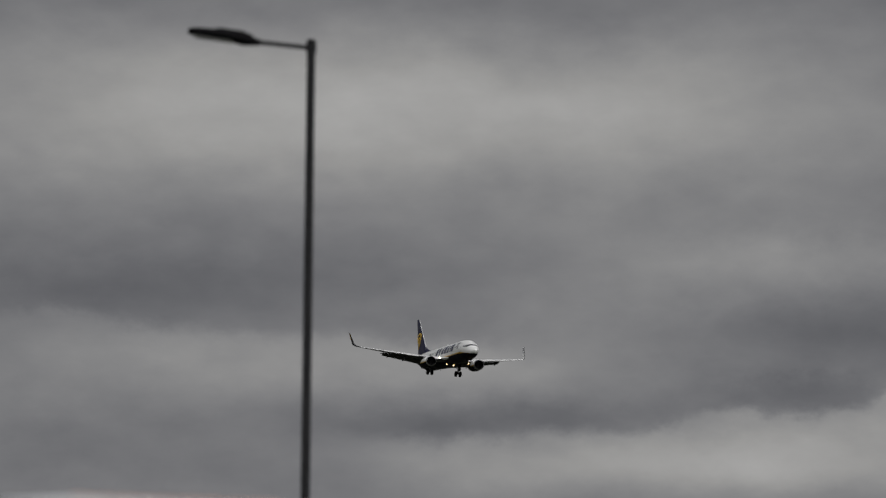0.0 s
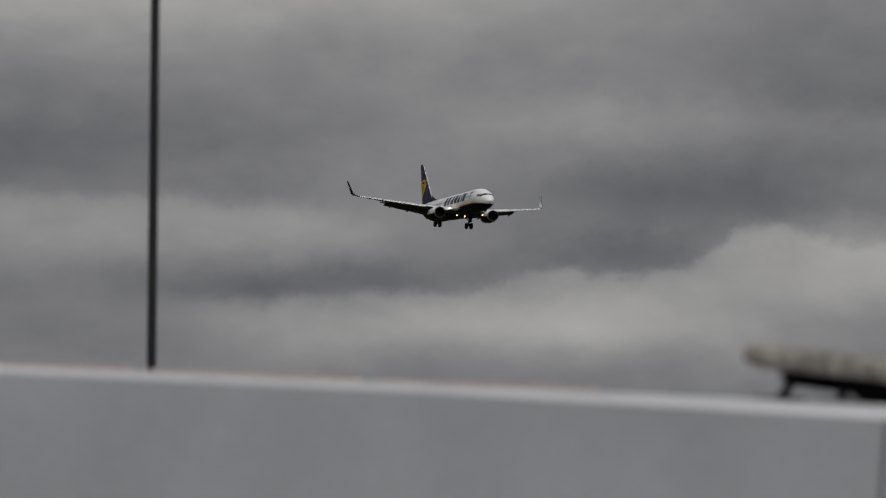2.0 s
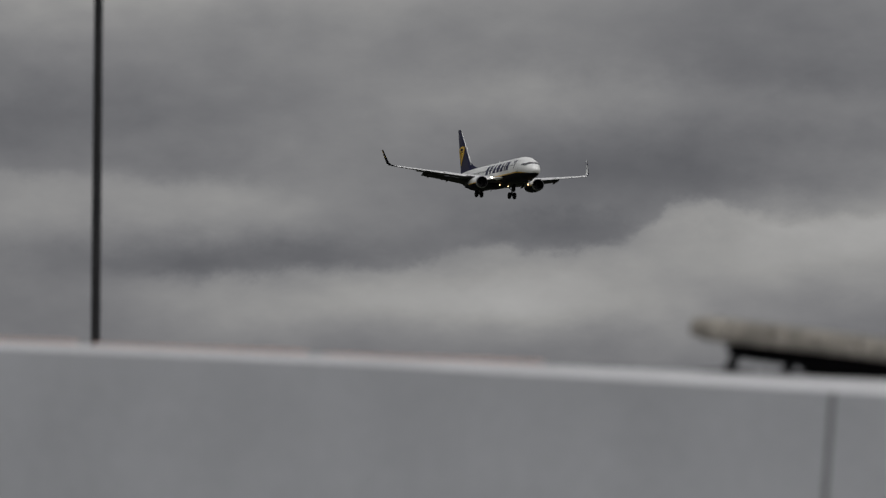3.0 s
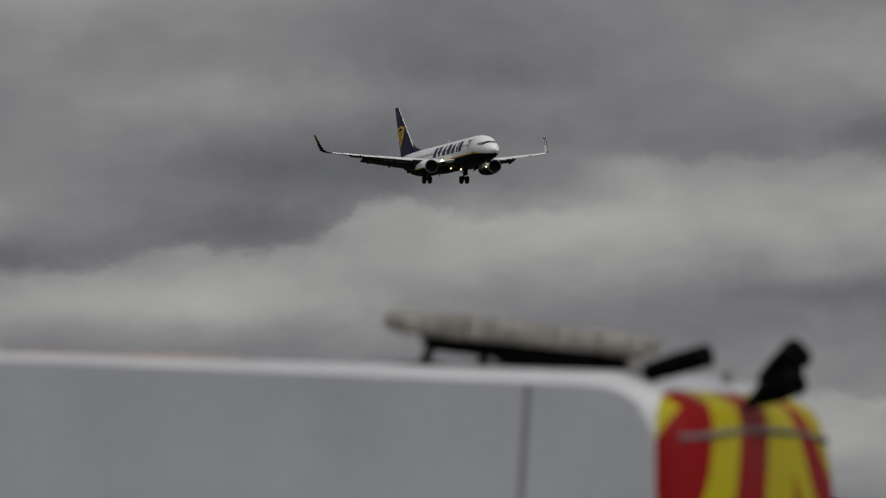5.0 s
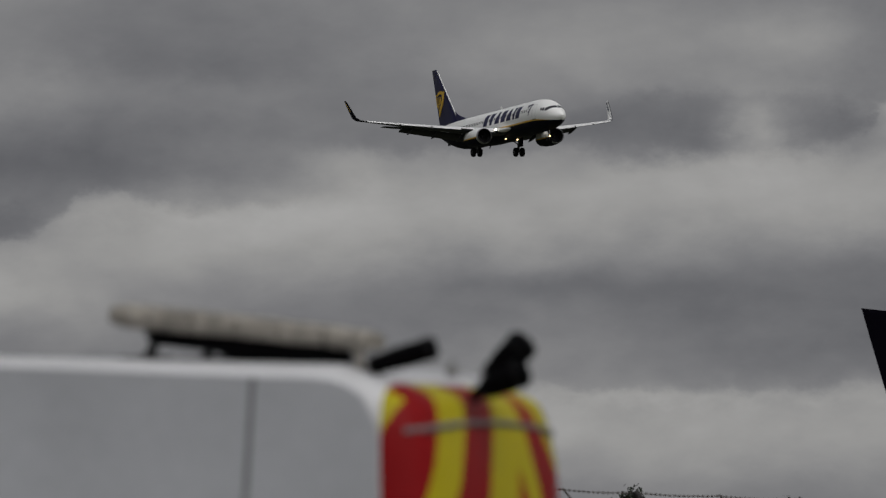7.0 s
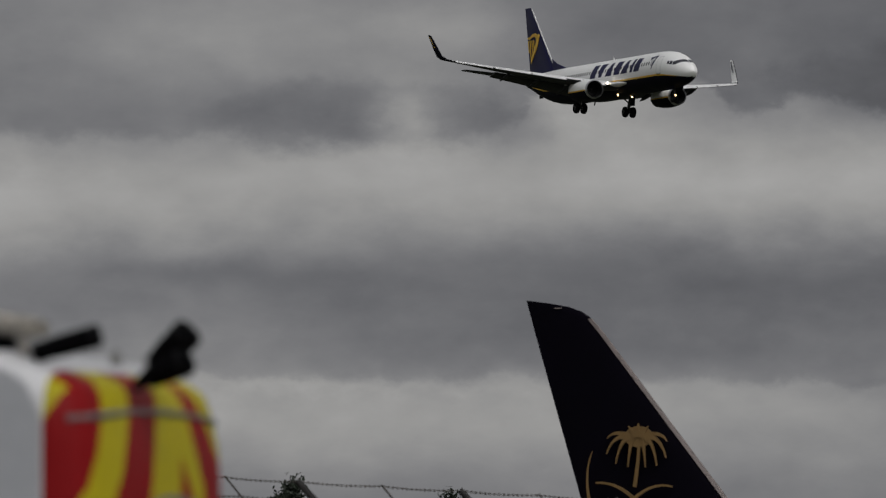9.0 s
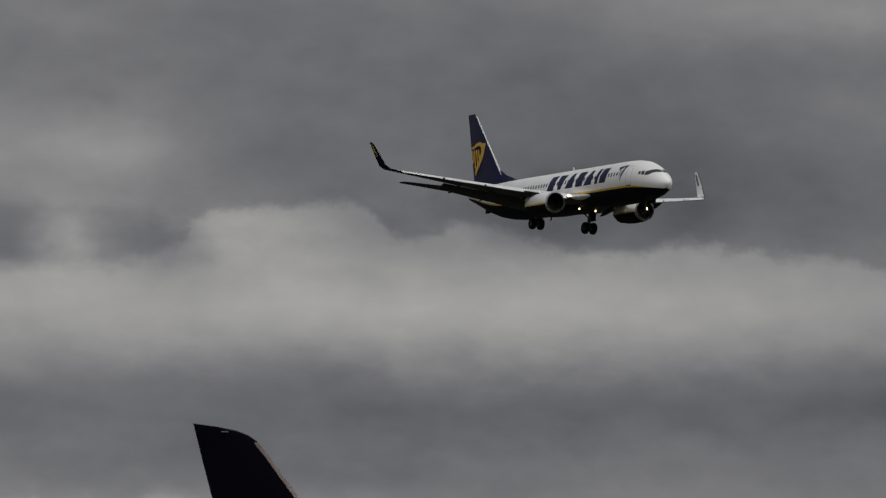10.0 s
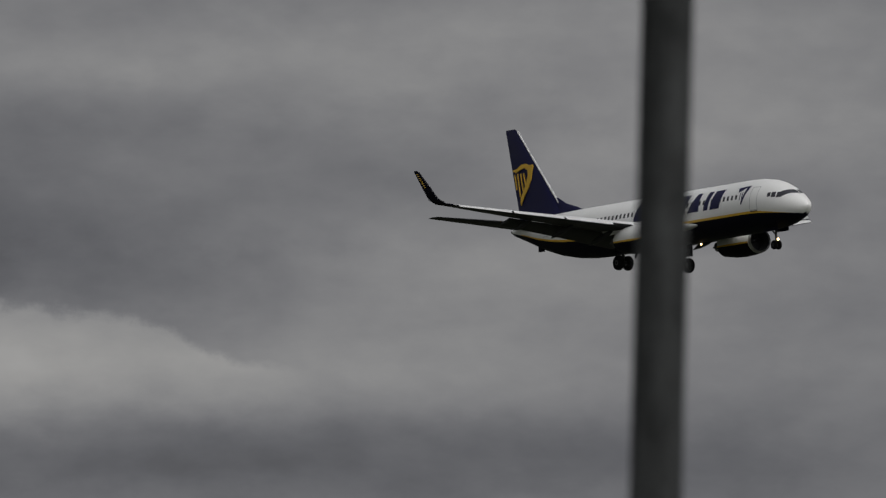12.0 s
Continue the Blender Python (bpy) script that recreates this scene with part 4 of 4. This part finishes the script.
# ---- lamp columns ----
def build_street_lamp(x, y):
    lamp = tagged(new("street_lamp"), "tall dark steel street lamp with a flat black lantern", "street lamp")
    lamp.location = (x, y, 0)
    lamp.scale = (1, 1, 1)
    part("column", turned([(0, 0.075), (1.2, 0.075), (1.25, 0.045), (4.0, 0.0425), (7.86, 0.038), (7.86, 0.0)], "z", 24), POLE_DARK, lamp, "dark painted steel column")
    part("cap", turned([(7.85, 0.044), (7.94, 0.046), (7.96, 0.03), (7.965, 0.0)], "z", 20), LANTERN, lamp, "dark column cap")
    part("base_plate", box(-0.14, 0.14, -0.14, 0.14, 0, 0.02, 0.004), POLE_DARK, lamp)
    part("service_door", box(-0.04, 0.04, -0.081, -0.07, 0.5, 1.0, 0.004), POLE_DARK, lamp)
    arm = part("arm", join(tube((-0.02, 0, 7.885), (-0.50, 0, 7.935), 0.021), turned([(7.84, 0.047), (7.93, 0.047)], "z", 20)), POLE_DARK, lamp, "short steel bracket arm")
    tilt = Matrix.Translation((-0.47, 0, 7.93)) @ Matrix.Rotation(radians(8), 4, "Y")
    housing = part("lantern", moved(loft([[(-s, w * math.cos(a), zc + h * (abs(math.sin(a)) ** 0.6) * (1 if math.sin(a) > 0 else -1)) for a in (2 * math.pi * j / 20 for j in range(20))] for s, zc, w, h in ((0.0, 0.0, 0.03, 0.03), (0.05, 0.003, 0.06, 0.035), (0.10, 0.012, 0.11, 0.055), (0.17, 0.014, 0.14, 0.062), (0.24, 0.02, 0.15, 0.054), (0.30, 0.022, 0.155, 0.05), (0.48, 0.022, 0.155, 0.043), (0.60, 0.018, 0.14, 0.036), (0.655, 0.012, 0.10, 0.028), (0.665, 0.01, 0.05, 0.018))]), tilt), LANTERN, lamp, "flat black lantern housing")
    part("lens", moved(box(-0.60, -0.24, -0.12, 0.12, -0.034, -0.022, 0.004), tilt), LENS, housing, "dull lantern lens")
    part("fin_rib", moved(box(-0.40, -0.14, -0.10, 0.10, 0.058, 0.078, 0.008), tilt), LANTERN, housing)
    return lamp


build_street_lamp(65.5 * math.tan(radians(-8.045)), 65.5)


def build_near_column(x, y):
    post = tagged(new("lamp_column"), "stout weathered galvanised steel lamp column", "lamp column")
    post.matrix_world = pose(x, y, 0, 0, 0.45, 0)
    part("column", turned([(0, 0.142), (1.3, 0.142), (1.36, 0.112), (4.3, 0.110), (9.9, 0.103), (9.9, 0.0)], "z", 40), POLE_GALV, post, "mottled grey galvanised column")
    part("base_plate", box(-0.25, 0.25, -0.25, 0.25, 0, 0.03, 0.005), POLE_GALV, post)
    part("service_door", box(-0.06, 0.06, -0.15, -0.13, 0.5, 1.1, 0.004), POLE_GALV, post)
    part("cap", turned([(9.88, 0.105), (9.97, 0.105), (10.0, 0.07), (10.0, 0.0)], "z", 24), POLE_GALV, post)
    return post


build_near_column(30.1 * math.tan(radians(11.480)), 30.1)


# ---- the van ----
VAN_AT = pose(-0.69, 30.0, 0, 0, 0, 161.7)


def roof_line(x):
    return 2.478 + 0.045 * x


def van_ring(x, half, top, bottom=0.42, n=44):
    """A rounded cross-section; the near flank lies at y = 0."""
    ring, mid, tall = [], (top + bottom) / 2, (top - bottom) / 2
    for j in range(n):
        a = 2 * math.pi * j / n
        c, s = math.cos(a), math.sin(a)
        p = 0.17
        ring.append((x, -0.95 + half * math.copysign(abs(c) ** p, c), mid + tall * math.copysign(abs(s) ** p, s)))
    return ring


def build_van():
    van = tagged(new("emergency_van"), "white van with red and yellow rear chevrons and roof light bar", "van")
    van.matrix_world = VAN_AT
    tail = [(-0.150, 0.25, 2.05), (-0.146, 0.55, 2.25), (-0.132, 0.75, 2.33), (-0.10, 0.86, 2.375), (-0.05, 0.91, 2.40), (0.02, 0.938, 2.425)]
    def flare(x, z):
        """The rear leans out a little towards the bumper."""
        return -0.17 * min(0.46, max(0.0, 2.36 - z)) * min(1.0, max(0.0, (0.02 - x) / 0.10))

    rear = part("rear_door", loft([[(x + flare(x, z), y, z) for x, y, z in van_ring(*q)] for q in tail]), CHEVRON, van, "red and yellow striped rear doors")
    body = [(0.02, 0.938, 2.425), (0.10, 0.945, 2.46), (0.25, 0.95, roof_line(0.25) + 0.02), (0.6, 0.95, roof_line(0.6) + 0.02)] + [(x, 0.95, roof_line(x) + 0.02) for x in np.linspace(1.0, 5.2, 10)] + [(5.5, 0.94, roof_line(5.5)), (5.9, 0.90, 2.45), (6.3, 0.82, 1.75), (6.7, 0.78, 1.35), (6.9, 0.70, 1.15)]
    shell = part("body", loft([van_ring(*q) for q in body]), VAN_WHITE, van, "white van body")
    # flank skin over the white body, its shade held in the grey colour
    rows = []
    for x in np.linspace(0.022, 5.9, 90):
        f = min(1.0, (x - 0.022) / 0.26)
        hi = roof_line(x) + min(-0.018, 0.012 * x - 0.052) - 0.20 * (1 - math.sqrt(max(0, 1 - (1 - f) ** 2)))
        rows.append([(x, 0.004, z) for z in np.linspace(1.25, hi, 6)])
    part("side_panel", loft(rows, closed=False), VAN_SIDE, van, "smooth white side panel, shade painted in as grey")
    for x, lean, w in ((0.565, 0.09, 0.012), (4.86, 0.20, 0.012)):
        z = roof_line(x) - 0.05
        part("panel_gap", loft([[(x - w + d, y, h) for d, y in ((0, -0.002), (2 * w, -0.002), (2 * w, 0.007), (0, 0.007))] for x, h in ((x, z), (x + lean, 1.3))]), GUNMETAL, van, "dark upright panel gap")
    for x in (2.0, 3.1, 4.2):
        part("roof_tape", moved(box(0, 1.0, -0.34, -0.26, 0, 0.012, 0.003), Matrix.Translation((x, 0, roof_line(x) + 0.022)) @ Matrix.Rotation(-math.atan(0.037), 4, "Y")), RED_TAPE, shell, "faded red roof tape")
    def tail_at(y, z):
        """How far back the rounded rear reaches at this breadth and height."""
        halves = []
        for x, half, top in tail:
            v = min(1.0, max(0.0, (z - (top + 0.42) / 2) / ((top - 0.42) / 2))) ** (1 / 0.17)
            halves.append(half * math.sqrt(1 - v * v) ** 0.17)
        x = float(np.interp(abs(y + 0.95), halves, [q[0] for q in tail]))
        return x + flare(x, z) - 0.004

    rail = [(y, 2.262 - 0.045 * ((y + 0.95) / 0.95) ** 2) for y in np.linspace(-1.87, -0.05, 22)]
    rail = [(tail_at(y, z), y, z) for y, z in rail]
    part("door_trim", join(*[tube(a, b, 0.014, sides=8) for a, b in zip(rail, rail[1:])]), REFLECT_GREY, rear, "grey strip across the doors")
    arch = [(-0.235, -1.35 + 0.8 * f, 1.80 + 0.10 * math.sin(math.pi * f) ** 0.5) for f in np.linspace(0, 1, 9)]
    part("window_trim", join(*[tube(a, b, 0.014, sides=8) for a, b in zip(arch, arch[1:])]), REFLECT_GREY, rear, "pale trim above the rear window")
    for x in (1.1, 5.4):
        for y in (-0.2, -1.7):
            wheel = part("wheel", turned([(-0.11, 0.2), (-0.11, 0.30), (-0.07, 0.345), (0.07, 0.345), (0.11, 0.30), (0.11, 0.2)], "y", 24, (x, y, 0.345)), RUBBER, van, "black van tyre")
            part("rim", turned([(-0.10, 0.02), (-0.10, 0.2), (0.10, 0.2), (0.10, 0.02)], "y", 18, (x, y, 0.345)), ALUMINIUM, wheel, "steel rim")

    # roof light bar
    slope = Matrix.Translation((0.20, -0.5, 2.548)) @ Matrix.Rotation(radians(-7.0), 4, "Y") @ Matrix.Diagonal((0.89, 1, 1, 1))
    bar = part("light_bar", moved(loft([[(x, w * math.copysign(abs(math.cos(a)) ** 0.5, math.cos(a)), -0.015 + h * math.copysign(abs(math.sin(a)) ** 0.5, math.sin(a))) for a in (2 * math.pi * j / 20 for j in range(20))] for x, w, h in ((0.16, 0.1, 0.02), (0.25, 0.13, 0.05), (0.6, 0.14, 0.080), (0.70, 0.14, 0.076), (0.76, 0.14, 0.044), (1.08, 0.12, 0.040), (1.15, 0.06, 0.01))]), slope), BLACK_PLASTIC, van, "black light bar base")
    lens_rings = [(0.0, 0.08, 0.030), (0.03, 0.12, 0.045), (0.35, 0.155, 0.052), (0.9, 0.16, 0.055), (1.26, 0.15, 0.052), (1.31, 0.13, 0.044), (1.325, 0.08, 0.025)]
    for i in range(6):
        a, b = 0.005 + 0.22 * i, 0.005 + 0.22 * (i + 1) - 0.012
        rings = []
        for x in np.linspace(a, b, 4):
            w, h = np.interp(x, [q[0] for q in lens_rings], [q[1] for q in lens_rings]), np.interp(x, [q[0] for q in lens_rings], [q[2] for q in lens_rings])
            rings.append([(x, w * math.copysign(abs(math.cos(t)) ** 0.5, math.cos(t)), 0.055 + h * math.copysign(abs(math.sin(t)) ** 0.5, math.sin(t))) for t in (2 * math.pi * j / 20 for j in range(20))])
        part("lens", moved(loft(rings), slope), BAR_LENS, bar, "weathered beige lens section")
    part("mount", box(0.34, 0.78, -0.60, -0.40, 2.44, 2.60, 0.01), BLACK_PLASTIC, bar, "black mounting block")
    for x in (0.60, 0.86):
        z = roof_line(0.3 + x) + 0.02
        part("foot", join(tube((0.30 + x + 0.05, -0.42, z - 0.02), (0.30 + x - 0.02, -0.45, z + 0.13), 0.022), box(0.30 + x - 0.05, 0.30 + x + 0.14, -0.50, -0.36, z - 0.02, z + 0.012, 0.004)), BLACK_PLASTIC, bar, "black mounting foot")

    # work lamps at the rear roof edge
    inv = VAN_AT.inverted()
    end = part("end_beacon", moved(join(turned([(-0.05, 0.02), (-0.03, 0.045), (0.0, 0.05), (0.03, 0.04), (0.05, 0.015)], "x", 14), turned([(-0.12, 0.022), (-0.02, 0.022)], "z", 10)), Matrix.Translation(inv @ Vector((-0.79, 30.3, 2.60)))), BAR_LENS, bar, "weathered end beacon on a bracket")

    def work_lamp(base, end, radius, foot):
        a, b, f = (inv @ Vector(q) for q in (base, end, foot))
        d = (b - a).normalized()
        body = part("work_lamp", join(tube(a, a.lerp(b, 0.5), radius * 0.8, radius), tube(a.lerp(b, 0.5), b, radius), tube(b, b + d * 0.02, radius, radius * 0.7), tube(f, a.lerp(b, 0.25), radius * 0.4)), BLACK_PLASTIC, van, "black tilted rear work lamp")
        part("bezel", tube(b - d * 0.03, b - d * 0.01, radius * 1.05), LANTERN, body)

    work_lamp((-0.755, 30.25, 2.492), (-0.485, 30.25, 2.567), 0.048, (-0.735, 30.32, 2.44))
    part("lamp_bracket", join(*[tube(inv @ Vector(p), inv @ Vector(q), 0.022, sides=8) for p, q in (((-0.775, 30.30, 2.475), (-0.735, 30.32, 2.44)), ((-0.735, 30.32, 2.44), (-0.645, 30.42, 2.405)))]), BLACK_PLASTIC, van, "dark lamp bracket at the roof corner")
    work_lamp((-0.255, 30.75, 2.45), (-0.11, 30.70, 2.595), 0.068, (-0.31, 30.60, 2.38))
    work_lamp((-0.28, 30.55, 2.40), (-0.115, 30.50, 2.465), 0.058, (-0.33, 30.50, 2.36))
    part("roof_beacon", moved(turned([(0, 0.03), (0.03, 0.03), (0.05, 0.015), (0.07, 0.006), (0.07, 0)], "z", 14), Matrix.Translation(inv @ Vector((-0.41, 30.6, 2.455)))), GUNMETAL, van, "small dark roof fitting")
    return van


build_van()


# ---- perimeter fence ----
def build_fence():
    fence = tagged(new("perimeter_fence"), "barbed wire perimeter fence with cranked posts", "fence")

    def top(x):
        return 3.115 - 0.055 * x

    def place(x):
        return Vector((x, 150 + 0.25 * x, 0))

    xs = [-3.3, -1.65, 0.0, 1.48, 3.23, 4.85, 6.5, 8.1, 9.8, 11.4]
    for k, x in enumerate(xs):
        p = place(x)
        z = top(x)
        if k % 2:
            post = part("post", join(tube(p + Vector((0.62, 0, -0.02)), p + Vector((0.62, 0, z - 0.62)), 0.085, sides=10), tube(p + Vector((0.62, 0, z - 0.66)), p + Vector((0.0, 0, z + 0.02)), 0.085, 0.07, sides=10)), WOOD_POST, fence, "stout dark cranked post")
        else:
            part("stay", join(tube(p + Vector((0.62, 0, -0.02)), p + Vector((0.62, 0, z - 0.72)), 0.02, sides=8), tube(p + Vector((0.62, 0, z - 0.74)), p + Vector((0, 0, z + 0.03)), 0.02, sides=8)), WIRE, fence, "thin cranked steel stay")
    for drop, shift in ((0.0, 0.0), (0.39, 0.33), (0.62, 0.55)):
        runs = []
        for a, b in zip(xs, xs[1:]):
            n = 6
            pts = [place(a + (b - a) * i / n + shift) + Vector((0, 0, top(a + (b - a) * i / n) - drop - 0.03 * math.sin(math.pi * i / n))) for i in range(n + 1)]
            runs += [tube(q, r, 0.009, sides=5) for q, r in zip(pts, pts[1:])]
            m = int((b - a) / 0.093)
            for i in range(m):
                f = (i + 0.5) / m
                c = place(a + (b - a) * f + shift) + Vector((0, 0, top(a + (b - a) * f) - drop - 0.03 * math.sin(math.pi * f)))
                runs.append(tube(c + Vector((-0.008, 0, -0.026)), c + Vector((0.008, 0, 0.026)), 0.012, 0.008, sides=4))
                runs.append(tube(c + Vector((0.014, 0, -0.02)), c + Vector((-0.014, 0, 0.022)), 0.010, 0.007, sides=4))
        part("barbed_wire", join(*runs), WIRE, fence, "dark barbed wire strand")
    for x0, x1 in zip(xs, xs[1:]):
        rows = []
        a, b = place(x0 + 0.62), place(x1 + 0.62)
        for i in range(18):
            f = i / 17
            q = a.lerp(b, f)
            rows.append(tube(q + Vector((0, 0, 0.02)), q + Vector((0, 0, top(x0 + (x1 - x0) * f) - 0.80)), 0.004, sides=4))
        for z in np.linspace(0.1, 2.1, 9):
            rows.append(tube(a + Vector((0, 0, z)), b + Vector((0, 0, z)), 0.004, sides=4))
        part("mesh_panel", join(*rows), WIRE, fence, "wire mesh fence panel")
    return fence


build_fence()


# ---- trees beyond the fence ----
def build_tree(x, y, ground, height, spread, seed):
    rng = random.Random(seed)
    tree = tagged(new("tree"), "small dark leafy tree beyond the fence", "tree", group="trees beyond the fence")
    tree.location = (x, y, ground)
    limbs = [tube((0, 0, -0.1), (0.1, 0, height * 0.9), 0.16, 0.03, 8, 4)]
    tips = []
    for k in range(34):
        f = 0.30 + 0.65 * k / 34
        a = rng.uniform(0, 2 * math.pi)
        r = spread * max(0.05, 1.06 - f) ** 0.65 * 0.62 * rng.uniform(0.7, 1.1)
        b = Vector((0.1 * f, 0, height * 0.9 * f))
        e = b + Vector((r * math.cos(a), r * math.sin(a), height * rng.uniform(0.08, 0.18)))
        limbs.append(tube(b, e, 0.045 * (1.2 - f), 0.012, 6, 2))
        tips += [b.lerp(e, g) for g in (0.35, 0.55, 0.75, 0.9, 1.0)]
    tips += [Vector((0.1, 0, height * q)) for q in (0.86, 0.9, 0.94, 0.97)]
    part("trunk", join(*limbs), BARK, tree, "dark branching trunk")
    verts, faces = [], []
    for c in tips:
        for _ in range(120):
            p = c + Vector((rng.gauss(0, 0.2), rng.gauss(0, 0.2), rng.gauss(0, 0.22)))
            d, e = Vector((rng.gauss(0, 1), rng.gauss(0, 1), rng.gauss(0, 1))).normalized() * 0.12, Vector((rng.gauss(0, 1), rng.gauss(0, 1), rng.gauss(0, 1))).normalized() * 0.07
            o = len(verts)
            verts += [tuple(p - d), tuple(p - e), tuple(p + d), tuple(p + e)]
            faces.append((o, o + 1, o + 2, o + 3))
    crown = part("crown", (verts, faces), LEAF, tree, "dark green leaves", smooth=False)
    return tree


build_tree(320 * math.tan(radians(0.475)), 320, -7.0, 11.6, 2.6, 4)
build_tree(322 * math.tan(radians(1.72)), 322, -7.0, 10.8, 2.6, 9)


# ---- movement ----
def motions():
    walk(landing_jet, [(t, pose(x, y, z, bank, pitch, turn)) for t, x, y, z, bank, pitch, turn in FLIGHT])
    walk(sky_shell, [(0, pose(0, 0, 1.7, 0, 0, -0.407)), (12, pose(0, 0, 1.7, 0, 0, 0.407))])


motions()
